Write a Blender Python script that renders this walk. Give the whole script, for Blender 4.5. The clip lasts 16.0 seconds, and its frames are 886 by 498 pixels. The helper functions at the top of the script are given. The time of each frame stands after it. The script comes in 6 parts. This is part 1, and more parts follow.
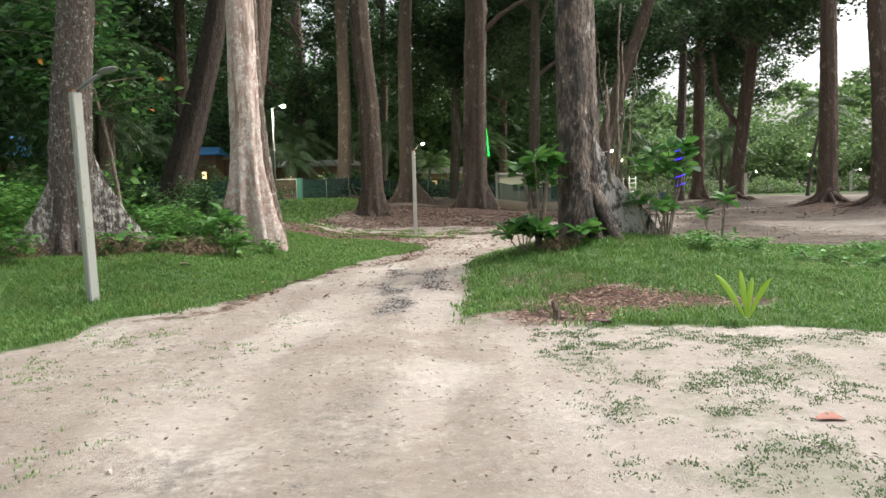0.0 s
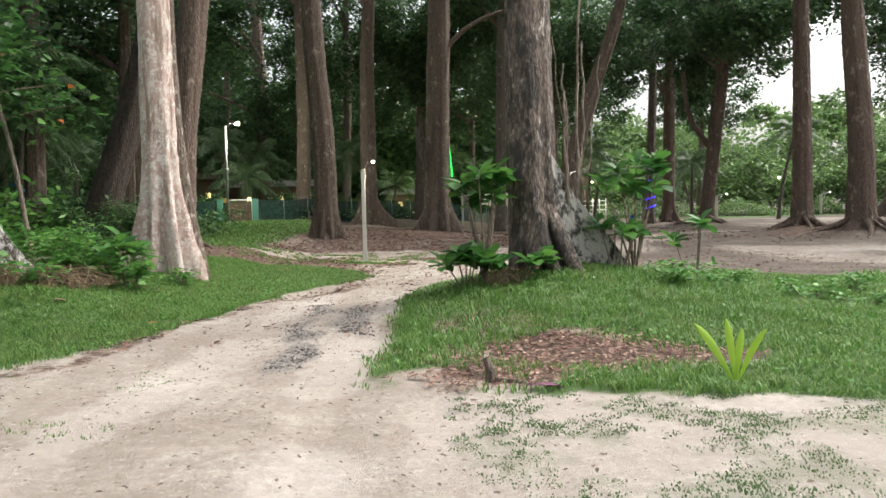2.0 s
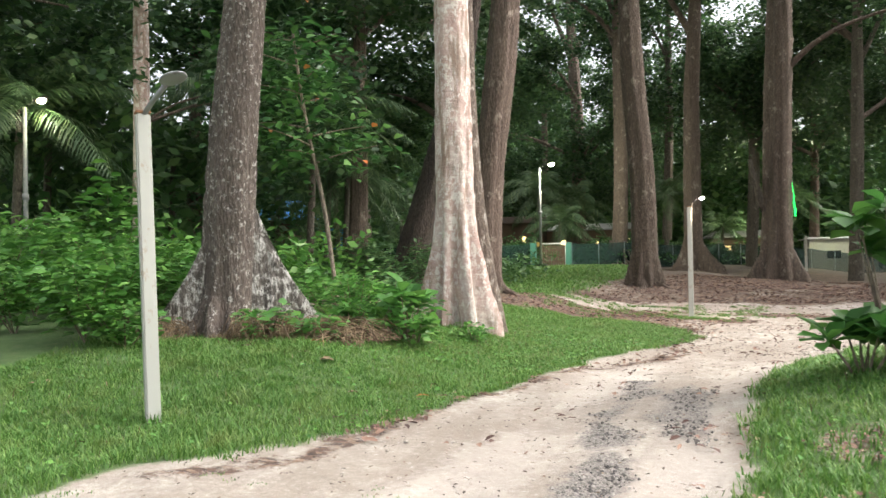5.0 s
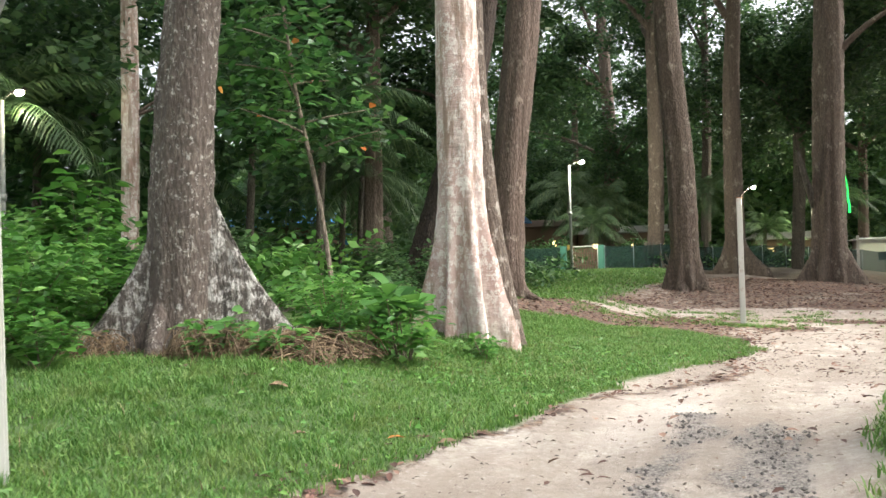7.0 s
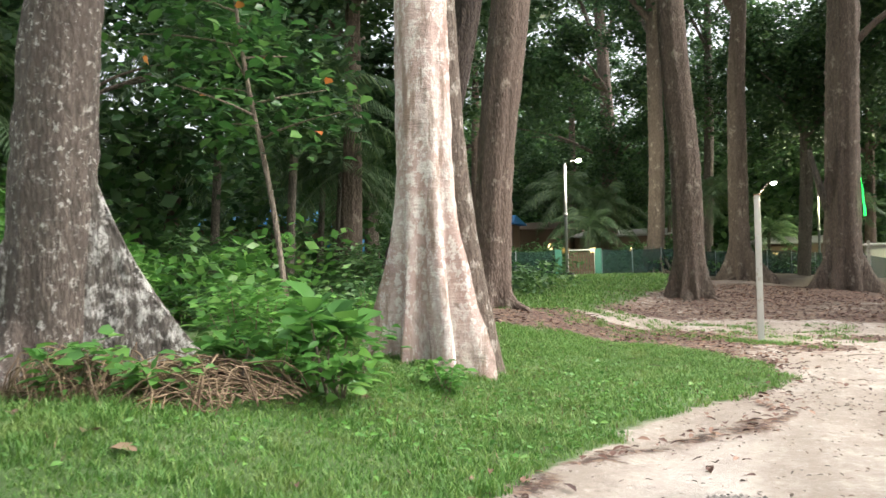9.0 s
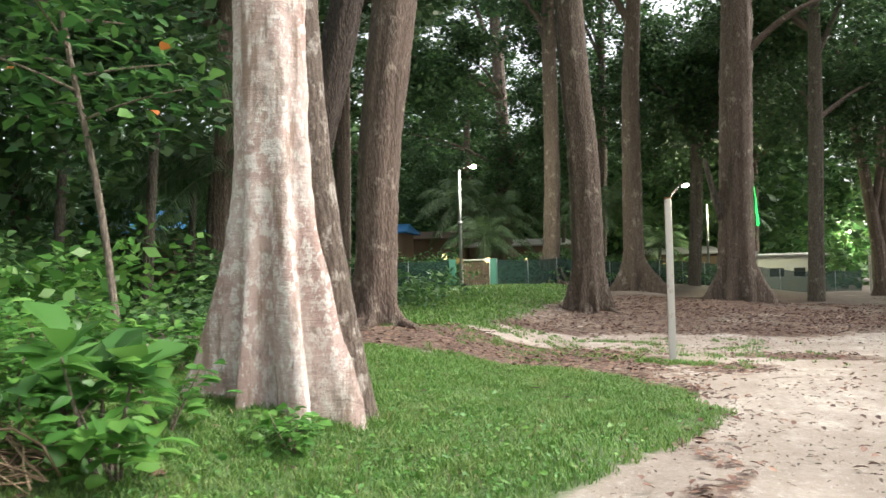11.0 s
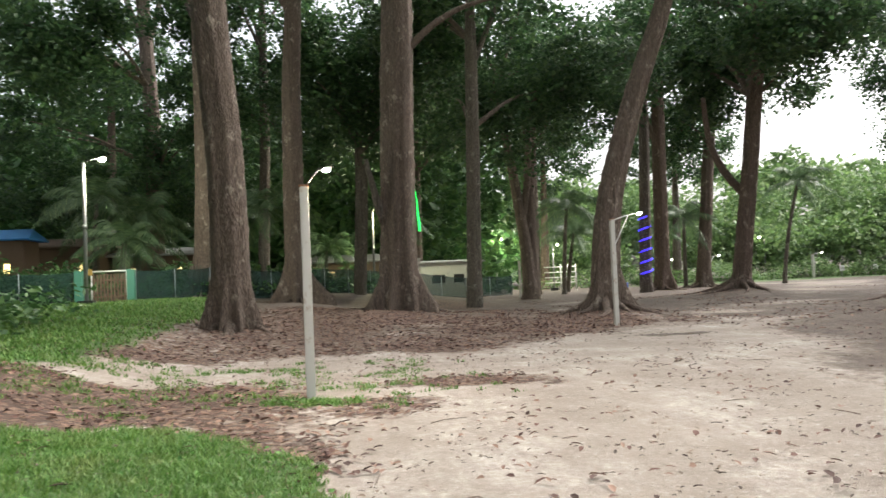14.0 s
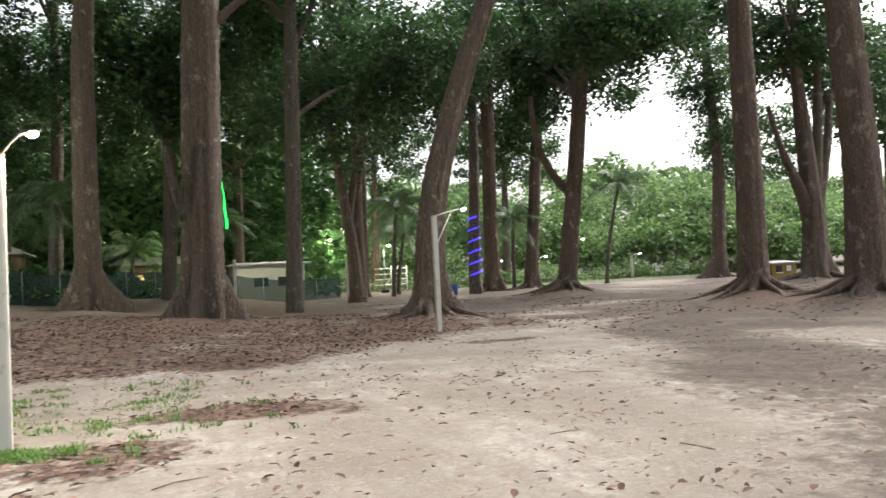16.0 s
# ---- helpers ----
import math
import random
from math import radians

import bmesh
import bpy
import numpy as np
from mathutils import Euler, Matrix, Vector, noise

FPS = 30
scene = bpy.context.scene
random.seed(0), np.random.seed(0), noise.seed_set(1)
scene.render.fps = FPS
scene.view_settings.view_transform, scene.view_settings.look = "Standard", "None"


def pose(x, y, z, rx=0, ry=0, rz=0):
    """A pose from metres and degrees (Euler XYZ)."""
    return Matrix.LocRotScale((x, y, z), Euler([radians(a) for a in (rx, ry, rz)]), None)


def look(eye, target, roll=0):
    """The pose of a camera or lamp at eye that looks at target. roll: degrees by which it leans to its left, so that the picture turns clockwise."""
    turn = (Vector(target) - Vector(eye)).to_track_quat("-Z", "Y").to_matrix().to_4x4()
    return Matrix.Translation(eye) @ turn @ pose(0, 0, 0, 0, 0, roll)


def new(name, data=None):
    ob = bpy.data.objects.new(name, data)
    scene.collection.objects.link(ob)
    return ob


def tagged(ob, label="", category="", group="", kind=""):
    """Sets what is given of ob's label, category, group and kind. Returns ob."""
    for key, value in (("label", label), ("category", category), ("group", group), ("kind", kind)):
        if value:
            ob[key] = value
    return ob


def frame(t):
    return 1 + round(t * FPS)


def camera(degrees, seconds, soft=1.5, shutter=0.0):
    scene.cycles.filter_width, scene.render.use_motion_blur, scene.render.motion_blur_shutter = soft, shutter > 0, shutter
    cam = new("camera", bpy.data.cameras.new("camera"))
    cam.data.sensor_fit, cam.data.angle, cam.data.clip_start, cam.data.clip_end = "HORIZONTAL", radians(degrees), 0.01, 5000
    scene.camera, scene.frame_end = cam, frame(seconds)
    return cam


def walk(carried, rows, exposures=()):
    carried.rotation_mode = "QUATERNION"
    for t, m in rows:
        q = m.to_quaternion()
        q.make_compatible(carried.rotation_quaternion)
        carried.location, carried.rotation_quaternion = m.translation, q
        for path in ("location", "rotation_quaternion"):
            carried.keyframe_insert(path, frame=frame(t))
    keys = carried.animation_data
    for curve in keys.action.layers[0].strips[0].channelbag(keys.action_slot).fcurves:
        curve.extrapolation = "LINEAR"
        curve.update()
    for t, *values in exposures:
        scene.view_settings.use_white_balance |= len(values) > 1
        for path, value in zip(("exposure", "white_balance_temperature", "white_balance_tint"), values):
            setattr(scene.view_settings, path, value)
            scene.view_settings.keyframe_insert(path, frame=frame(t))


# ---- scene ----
cam = camera(59.0, 16.0, soft=1.5, shutter=0.25)
PATH = [
    (0, (-0.406, -0.745, 1.461), (-0.354, 1.249, 1.305), -1.6),
    (0.5, (-0.261, -0.261, 1.478), (-0.213, 1.733, 1.326), -1.7),
    (1, (-0.054, 0.2, 1.483), (-0.048, 2.195, 1.337), -1.6),
    (1.5, (0.099, 0.672, 1.455), (0.134, 2.666, 1.315), -1.6),
    (2, (0.252, 1.17, 1.45), (0.374, 3.164, 1.347), -1.4),
    (2.5, (0.225, 1.607, 1.47), (0.344, 3.603, 1.429), -1.2),
    (3, (0.201, 2.062, 1.471), (0.237, 4.062, 1.463), -1.1),
    (3.5, (0.112, 2.489, 1.478), (-0.026, 4.484, 1.483), -1.1),
    (4, (0.056, 2.963, 1.458), (-0.255, 4.938, 1.468), -0.9),
    (4.5, (0.067, 3.353, 1.482), (-0.457, 5.283, 1.496), -0.8),
    (4.7, (0.052, 3.538, 1.483), (-0.549, 5.446, 1.5), -0.8),
    (6.8, (-0.312, 5.81, 1.332), (-1.074, 7.659, 1.376), -1.5),
    (7, (-0.344, 6.038, 1.339), (-1.082, 7.897, 1.386), -1.6),
    (7.5, (-0.397, 6.585, 1.333), (-1.148, 8.438, 1.382), -1.6),
    (8, (-0.472, 7.125, 1.348), (-1.3, 8.944, 1.396), -1.3),
    (8.5, (-0.563, 7.689, 1.363), (-1.378, 9.515, 1.414), -1.3),
    (9, (-0.73, 8.201, 1.374), (-1.461, 10.061, 1.428), -1.2),
    (11.3, (-1.135, 10.531, 1.391), (-1.568, 12.482, 1.469), -1.4),
    (11.5, (-1.132, 10.754, 1.391), (-1.531, 12.712, 1.471), -1.5),
    (12, (-1.102, 11.312, 1.401), (-1.443, 13.281, 1.484), -1.6),
    (12.5, (-1.018, 11.847, 1.392), (-1.287, 13.827, 1.475), -1.8),
    (13, (-0.895, 12.485, 1.406), (-0.963, 14.482, 1.487), -2.1),
    (13.5, (-0.765, 13.064, 1.419), (-0.618, 15.057, 1.496), -2.4),
    (14, (-0.538, 13.616, 1.407), (-0.206, 15.587, 1.479), -2.5),
    (14.5, (-0.332, 14.112, 1.393), (0.116, 16.06, 1.461), -2.6),
    (15, (-0.055, 14.636, 1.383), (0.479, 16.562, 1.447), -2.7),
    (15.5, (0.198, 15.101, 1.382), (0.799, 17.007, 1.445), -2.8),
    (16, (0.527, 15.527, 1.371), (1.259, 17.388, 1.429), -2.9),
]
walk(cam, [(t, look(eye, target, roll)) for t, eye, target, roll in PATH], [(0, 1.33), (2, 1.40), (4, 1.66), (6, 1.84), (8.5, 1.89), (10.5, 1.84), (12, 1.74), (13.2, 1.68), (14.5, 1.58), (16, 1.59)])

# ---------------------------------------------------------------- world and light
world = bpy.data.worlds.new("world")
scene.world = world
world.use_nodes = True
wn, wl = world.node_tree.nodes, world.node_tree.links
sky = wn.new("ShaderNodeTexSky")
sky.sky_type = "NISHITA"
sky.sun_disc = False
sky.sun_elevation = radians(50)
sky.sun_rotation = radians(75)
sky.air_density, sky.dust_density, sky.ozone_density = 1.0, 7.0, 1.0
grey = wn.new("ShaderNodeHueSaturation")
grey.inputs["Saturation"].default_value = 0.3
wn["Background"].inputs["Strength"].default_value = 0.15
wl.new(sky.outputs["Color"], grey.inputs["Color"])
wl.new(grey.outputs["Color"], wn["Background"].inputs["Color"])
sun = new("sun", bpy.data.lights.new("sun", "SUN"))
sun.data.energy, sun.data.angle, sun.data.color = 0.25, radians(70), (1.0, 0.97, 0.92)
sun.matrix_world = look((0, 0, 0), (-0.62, -0.166, -0.766))

# ---------------------------------------------------------------- materials
def material(name, rough=0.8, metal=0.0):
    m = bpy.data.materials.new(name)
    m.use_nodes = True
    b = m.node_tree.nodes["Principled BSDF"]
    b.inputs["Roughness"].default_value = rough
    b.inputs["Metallic"].default_value = metal
    return m, m.node_tree.nodes, m.node_tree.links, b


def coords(n, l, scale, kind="Object"):
    tc, mp = n.new("ShaderNodeTexCoord"), n.new("ShaderNodeMapping")
    mp.inputs["Scale"].default_value = scale
    l.new(tc.outputs[kind], mp.inputs["Vector"])
    return mp.outputs["Vector"]


def noise_tex(n, l, vec, scale, detail=4, rough=0.6):
    t = n.new("ShaderNodeTexNoise")
    t.inputs["Scale"].default_value, t.inputs["Detail"].default_value, t.inputs["Roughness"].default_value = scale, detail, rough
    if vec is not None:
        l.new(vec, t.inputs["Vector"])
    return t.outputs["Fac"]


def ramp(n, l, fac, stops):
    r = n.new("ShaderNodeValToRGB")
    while len(r.color_ramp.elements) < len(stops):
        r.color_ramp.elements.new(0.5)
    for e, (p, c) in zip(r.color_ramp.elements, stops):
        e.position, e.color = p, (*c, 1) if len(c) == 3 else c
    l.new(fac, r.inputs["Fac"])
    return r.outputs["Color"]


def mix(n, l, fac, a, b, mode="MIX"):
    m = n.new("ShaderNodeMix")
    m.data_type, m.blend_type = "RGBA", mode
    for sock, v in ((m.inputs[0], fac), (m.inputs[6], a), (m.inputs[7], b)):
        if isinstance(v, (int, float)):
            sock.default_value = v
        elif isinstance(v, tuple):
            sock.default_value = (*v, 1)
        else:
            l.new(v, sock)
    return m.outputs[2]


def calc(n, l, op, a, b=0.0, clamp=False):
    m = n.new("ShaderNodeMath")
    m.operation, m.use_clamp = op, clamp
    for sock, v in ((m.inputs[0], a), (m.inputs[1], b)):
        if isinstance(v, (int, float)):
            sock.default_value = v
        else:
            l.new(v, sock)
    return m.outputs[0]


def bump(n, l, bsdf, height, strength, distance=0.02):
    b = n.new("ShaderNodeBump")
    b.inputs["Strength"].default_value, b.inputs["Distance"].default_value = strength, distance
    l.new(height, b.inputs["Height"])
    l.new(b.outputs["Normal"], bsdf.inputs["Normal"])


def cells(n, l, vec, scale, feature="F1", output="Distance"):
    t = n.new("ShaderNodeTexVoronoi")
    t.feature = feature
    t.inputs["Scale"].default_value = scale
    l.new(vec, t.inputs["Vector"])
    return t.outputs[output]


def bark(name, dark, light, lichen=(0.5, 0.48, 0.44), amount=0.5, streak=1.0, patch=3.0, tall=0.7, furrow=1.0, plate=0.7, stain=None, blot_at=0.5):
    """Bark with grain, plates, upright furrows and lichen patches."""
    m, n, l, b = material(name, 0.9)
    fine = noise_tex(n, l, coords(n, l, (9, 9, 2.4 * streak)), 2.4, 10, 0.75)
    big = noise_tex(n, l, coords(n, l, (1, 1, 0.5)), 1.3, 3)
    spots = noise_tex(n, l, coords(n, l, (1, 1, tall)), patch, 8, 0.75)
    crack = noise_tex(n, l, coords(n, l, (1, 1, 0.1)), 8, 5, 0.65)
    plates = cells(n, l, coords(n, l, (1, 1, 0.35)), 26)
    base = ramp(n, l, fine, [(0.3, dark), (0.5, tuple(0.5 * (a + c) for a, c in zip(dark, light))), (0.72, light)])
    base = mix(n, l, calc(n, l, "MULTIPLY", big, 0.6), base, tuple(0.6 * c for c in dark))
    base = mix(n, l, ramp(n, l, plates, [(0.3, (0, 0, 0)), (0.75, (plate,) * 3)]), base, tuple(0.55 * c for c in dark))
    base = mix(n, l, ramp(n, l, crack, [(0.34, (0.8 * furrow,) * 3), (0.45, (0, 0, 0))]), base, tuple(0.4 * c for c in dark))
    mask = ramp(n, l, spots, [(0.66 - 0.28 * amount, (0, 0, 0)), (0.71 - 0.22 * amount, (1, 1, 1))])
    base = mix(n, l, calc(n, l, "MULTIPLY", mask, 0.75), base, lichen)
    if stain:
        blot = noise_tex(n, l, coords(n, l, (1, 1, 0.55)), 3.4, 9, 0.72)
        base = mix(n, l, ramp(n, l, blot, [(blot_at, (0, 0, 0)), (blot_at + 0.08, (0.85, 0.85, 0.85))]), base, stain)
    l.new(base, b.inputs["Base Color"])
    bump(n, l, b, calc(n, l, "ADD", calc(n, l, "SUBTRACT", fine, calc(n, l, "MULTIPLY", plates, 0.6)), crack), 1.0, 0.05)
    return m


def bark_smooth(name):
    """Smooth pale bark: pink and cream blotches, white lichen crusts, brown run-off streaks."""
    m, n, l, b = material(name, 0.85)
    big = noise_tex(n, l, coords(n, l, (1, 1, 0.45)), 2.6, 5, 0.6)
    rings = noise_tex(n, l, coords(n, l, (1.2, 1.2, 7)), 3.2, 7, 0.7)
    crust = noise_tex(n, l, coords(n, l, (1, 1, 0.75)), 10, 9, 0.75)
    specks = noise_tex(n, l, coords(n, l, (1, 1, 0.8)), 26, 5, 0.7)
    runs = noise_tex(n, l, coords(n, l, (1, 1, 0.14)), 5.5, 7, 0.7)
    c = ramp(n, l, big, [(0.36, (0.36, 0.235, 0.2)), (0.5, (0.5, 0.375, 0.33)), (0.66, (0.6, 0.515, 0.465))])
    c = mix(n, l, ramp(n, l, rings, [(0.42, (0.3, 0.3, 0.3)), (0.56, (0, 0, 0))]), c, (0.4, 0.29, 0.245))
    c = mix(n, l, ramp(n, l, crust, [(0.51, (0, 0, 0)), (0.55, (0.75, 0.75, 0.75))]), c, (0.7, 0.665, 0.61))
    c = mix(n, l, ramp(n, l, specks, [(0.6, (0, 0, 0)), (0.66, (0.6, 0.6, 0.6))]), c, (0.3, 0.21, 0.16))
    c = mix(n, l, ramp(n, l, runs, [(0.4, (0.85, 0.85, 0.85)), (0.48, (0, 0, 0))]), c, (0.24, 0.165, 0.12))
    moss = noise_tex(n, l, coords(n, l, (1, 1, 0.6)), 4.3, 8, 0.75)
    c = mix(n, l, ramp(n, l, moss, [(0.56, (0, 0, 0)), (0.62, (0.6, 0.6, 0.6))]), c, (0.21, 0.165, 0.13))
    l.new(c, b.inputs["Base Color"])
    bump(n, l, b, calc(n, l, "ADD", calc(n, l, "ADD", crust, calc(n, l, "MULTIPLY", rings, 0.7)), calc(n, l, "MULTIPLY", specks, 0.4)), 0.8, 0.03)
    return m


def foliage(name, dark, mid, light, glow=0.25, rough=0.5, dry=None):
    m, n, l, b = material(name, rough)
    g = n.new("ShaderNodeNewGeometry")
    c = ramp(n, l, g.outputs["Random Per Island"], [(0.0, dark), (0.55, mid), (1.0, light)])
    v = noise_tex(n, l, coords(n, l, (1, 1, 1)), 0.35, 2)
    c = mix(n, l, calc(n, l, "MULTIPLY", v, 0.55), c, tuple(0.5 * a for a in dark))
    if dry:
        w = noise_tex(n, l, coords(n, l, (1, 1, 1)), 2.3, 6, 0.7)
        c = mix(n, l, ramp(n, l, w, [(0.5, (0, 0, 0)), (0.68, (0.7, 0.7, 0.7))]), c, dry)
    l.new(c, b.inputs["Base Color"])
    tr, ms = n.new("ShaderNodeBsdfTranslucent"), n.new("ShaderNodeMixShader")
    l.new(c, tr.inputs["Color"])
    ms.inputs[0].default_value = glow
    l.new(b.outputs[0], ms.inputs[1])
    l.new(tr.outputs[0], ms.inputs[2])
    l.new(ms.outputs[0], n["Material Output"].inputs["Surface"])
    return m


def painted(name, colour, wear, rough=0.5, metal=0.0, scale=6.0, edge=0.6):
    m, n, l, b = material(name, rough, metal)
    f = noise_tex(n, l, coords(n, l, (1, 1, 0.5)), scale, 6, 0.7)
    mask = ramp(n, l, f, [(edge, (0, 0, 0)), (edge + 0.08, (1, 1, 1))])
    c = mix(n, l, mask, colour, wear)
    c = mix(n, l, calc(n, l, "MULTIPLY", noise_tex(n, l, coords(n, l, (1, 1, 1)), 1.1), 0.35), c, tuple(0.7 * a for a in colour))
    l.new(c, b.inputs["Base Color"])
    bump(n, l, b, f, 0.15, 0.004)
    return m


def glowing(name, colour, strength):
    m, n, l, b = material(name, 0.4)
    b.inputs["Base Color"].default_value = (*colour, 1)
    b.inputs["Emission Color"].default_value = (*colour, 1)
    b.inputs["Emission Strength"].default_value = strength
    return m


BARK_DARK = bark("bark_brown", (0.1, 0.074, 0.056), (0.265, 0.2, 0.155), (0.34, 0.29, 0.235), 0.32, plate=0.5, furrow=0.8)
BARK_RED = bark("bark_reddish", (0.1, 0.068, 0.052), (0.25, 0.18, 0.138), (0.33, 0.27, 0.22), 0.34, plate=0.5, furrow=0.8)
BARK_GREY = bark("bark_grey", (0.085, 0.066, 0.054), (0.27, 0.215, 0.175), (0.55, 0.52, 0.475), 0.4, 2.0, 15, 0.9, 0.7, stain=(0.085, 0.065, 0.053))
BARK_ONE = bark("bark_furrowed", (0.13, 0.1, 0.082), (0.4, 0.31, 0.255), (0.58, 0.53, 0.47), 0.36, 0.9, 9, 0.4, stain=(0.035, 0.031, 0.028), blot_at=0.47)
# brown bark darkened so its colour carries the shade on the leaning tree
BARK_SHADE = bark("bark_brown_shaded", (0.045, 0.033, 0.026), (0.135, 0.098, 0.076), (0.2, 0.17, 0.14), 0.2)
BARK_WHITE = bark("bark_white_lichen", (0.04, 0.036, 0.032), (0.17, 0.155, 0.135), (0.62, 0.59, 0.54), 0.74, 1.2, 5)
BARK_PALE = bark_smooth("bark_pale_pink")
BARK_LICHEN = bark("bark_lichen", (0.08, 0.068, 0.056), (0.27, 0.235, 0.2), (0.56, 0.54, 0.5), 0.62, 1.2, 9)
BARK_RIB = bark("bark_rib", (0.12, 0.09, 0.07), (0.28, 0.21, 0.165), (0.46, 0.41, 0.36), 0.45, 3.0, 5, 0.9, 0.4, 0.4)
BARK_PALM = bark("bark_palm", (0.1, 0.084, 0.064), (0.25, 0.215, 0.17), (0.3, 0.28, 0.23), 0.3, 3.0)
TWIG = bark("bark_twig", (0.22, 0.17, 0.13), (0.45, 0.37, 0.29), amount=0.2)
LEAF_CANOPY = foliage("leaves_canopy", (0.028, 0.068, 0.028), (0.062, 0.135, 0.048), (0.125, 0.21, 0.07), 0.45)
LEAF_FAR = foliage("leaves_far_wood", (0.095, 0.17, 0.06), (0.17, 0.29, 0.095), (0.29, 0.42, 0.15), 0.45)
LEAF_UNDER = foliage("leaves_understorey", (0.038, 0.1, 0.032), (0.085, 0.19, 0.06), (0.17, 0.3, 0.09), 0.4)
LEAF_BUSH = foliage("leaves_bush", (0.065, 0.19, 0.038), (0.12, 0.31, 0.055), (0.22, 0.43, 0.09), 0.4, 0.4)
LEAF_PALM = foliage("leaves_palm", (0.06, 0.115, 0.05), (0.11, 0.19, 0.08), (0.2, 0.28, 0.115), 0.35)
LEAF_ALMOND = foliage("leaves_almond", (0.035, 0.11, 0.03), (0.075, 0.2, 0.05), (0.15, 0.31, 0.075), 0.4, 0.4)
LEAF_BROAD = foliage("leaves_broad", (0.038, 0.125, 0.028), (0.085, 0.235, 0.045), (0.16, 0.34, 0.07), 0.4, 0.38)
LEAF_LIME = foliage("leaves_lime", (0.26, 0.46, 0.04), (0.36, 0.58, 0.055), (0.48, 0.68, 0.08), 0.4)
LEAF_RUST = foliage("leaf_rust_red", (0.2, 0.05, 0.025), (0.28, 0.075, 0.03), (0.35, 0.1, 0.04), 0.1)
LEAF_ORANGE = foliage("leaves_orange", (0.45, 0.12, 0.03), (0.6, 0.2, 0.05), (0.7, 0.3, 0.08), 0.3)
GRASS = foliage("grass_blades", (0.072, 0.182, 0.034), (0.122, 0.268, 0.05), (0.245, 0.37, 0.092), 0.4, dry=(0.2, 0.25, 0.075))
GRASS_LOW = foliage("grass_creeping", (0.055, 0.115, 0.035), (0.095, 0.175, 0.055), (0.17, 0.235, 0.09), 0.3)
LITTER = foliage("dead_leaves", (0.06, 0.032, 0.025), (0.16, 0.078, 0.056), (0.38, 0.24, 0.17), 0.05, 0.8)
LITTER_RED = foliage("dead_leaves_reddish", (0.11, 0.052, 0.038), (0.25, 0.13, 0.095), (0.5, 0.36, 0.27), 0.05, 0.8)
LITTER_GREY = foliage("dry_twigs", (0.06, 0.045, 0.035), (0.14, 0.105, 0.08), (0.3, 0.22, 0.16), 0.0, 0.9)
GRAVEL = foliage("gravel_stones", (0.06, 0.055, 0.052), (0.17, 0.155, 0.14), (0.42, 0.385, 0.345), 0.0, 0.9)
DRY_GRASS = foliage("dry_grass", (0.13, 0.085, 0.05), (0.22, 0.15, 0.09), (0.36, 0.26, 0.16), 0.1, 0.8)
WHITE_POST = painted("post_white_paint", (0.54, 0.52, 0.47), (0.3, 0.19, 0.11), 0.65, 0.0, 6, 0.56)
GREY_POST = painted("post_galvanised", (0.24, 0.245, 0.235), (0.4, 0.38, 0.33), 0.6, 0.1, 9, 0.52)
PALE_POST = painted("post_weathered", (0.36, 0.365, 0.325), (0.26, 0.2, 0.13), 0.7, 0.0, 7, 0.57)
RUST = painted("rusty_steel", (0.32, 0.16, 0.09), (0.5, 0.45, 0.38), 0.8, 0.2, 8, 0.6)
LAMP_GREY = painted("lamp_housing", (0.24, 0.25, 0.26), (0.16, 0.16, 0.16), 0.5, 0.3)
LAMP_DARK = painted("lamp_arm_dark", (0.05, 0.045, 0.04), (0.09, 0.06, 0.04), 0.6, 0.2)
TEAL = painted("teal_paint", (0.08, 0.25, 0.19), (0.3, 0.4, 0.33), 0.6)
WALL_WHITE = painted("house_wall_white", (0.7, 0.69, 0.66), (0.45, 0.43, 0.4), 0.85)
WALL_DARK = painted("house_wall_timber", (0.16, 0.11, 0.075), (0.09, 0.06, 0.05), 0.8)
ROOF_BLUE = painted("roof_blue_sheet", (0.05, 0.27, 0.62), (0.1, 0.22, 0.4), 0.45, 0.2)
ROOF_GREY = painted("roof_grey_sheet", (0.4, 0.4, 0.39), (0.28, 0.26, 0.24), 0.6)
YELLOW = painted("yellow_boards", (0.3, 0.2, 0.05), (0.26, 0.18, 0.05), 0.7)
DARK_GAP = painted("dark_opening", (0.02, 0.022, 0.02), (0.03, 0.03, 0.03), 0.6)
SIGN_WHITE = painted("sign_white", (0.75, 0.75, 0.73), (0.5, 0.5, 0.5), 0.6)
BIN_BLUE = painted("bin_blue_plastic", (0.03, 0.1, 0.4), (0.05, 0.12, 0.3), 0.4)
STONE = painted("coral_stone", (0.4, 0.36, 0.31), (0.22, 0.19, 0.16), 0.9, 0.0, 20)
PURPLE = painted("purple_leaf", (0.13, 0.016, 0.07), (0.1, 0.02, 0.05), 0.5)
GLOW_WARM = glowing("lamp_glow_warm", (1.0, 0.93, 0.65), 60)
GLOW_COOL = glowing("lamp_glow_cool", (1.0, 0.97, 0.88), 60)
GLOW_DIM = glowing("lamp_glow_small", (1.0, 0.95, 0.85), 25)
GLOW_GREEN = glowing("light_strip_green", (0.02, 1.0, 0.12), 0.8)
GLOW_BLUE = glowing("light_strip_blue", (0.04, 0.025, 1.0), 1.3)
GLOW_WINDOW = glowing("lit_window", (1.0, 0.72, 0.3), 1.6)

net, n, l, b = material("green_net", 0.8)
l.new(ramp(n, l, noise_tex(n, l, coords(n, l, (1, 1, 1)), 3), [(0.3, (0.012, 0.045, 0.037)), (0.7, (0.022, 0.075, 0.06))]), b.inputs["Base Color"])
b.inputs["Alpha"].default_value = 0.52
NET = net

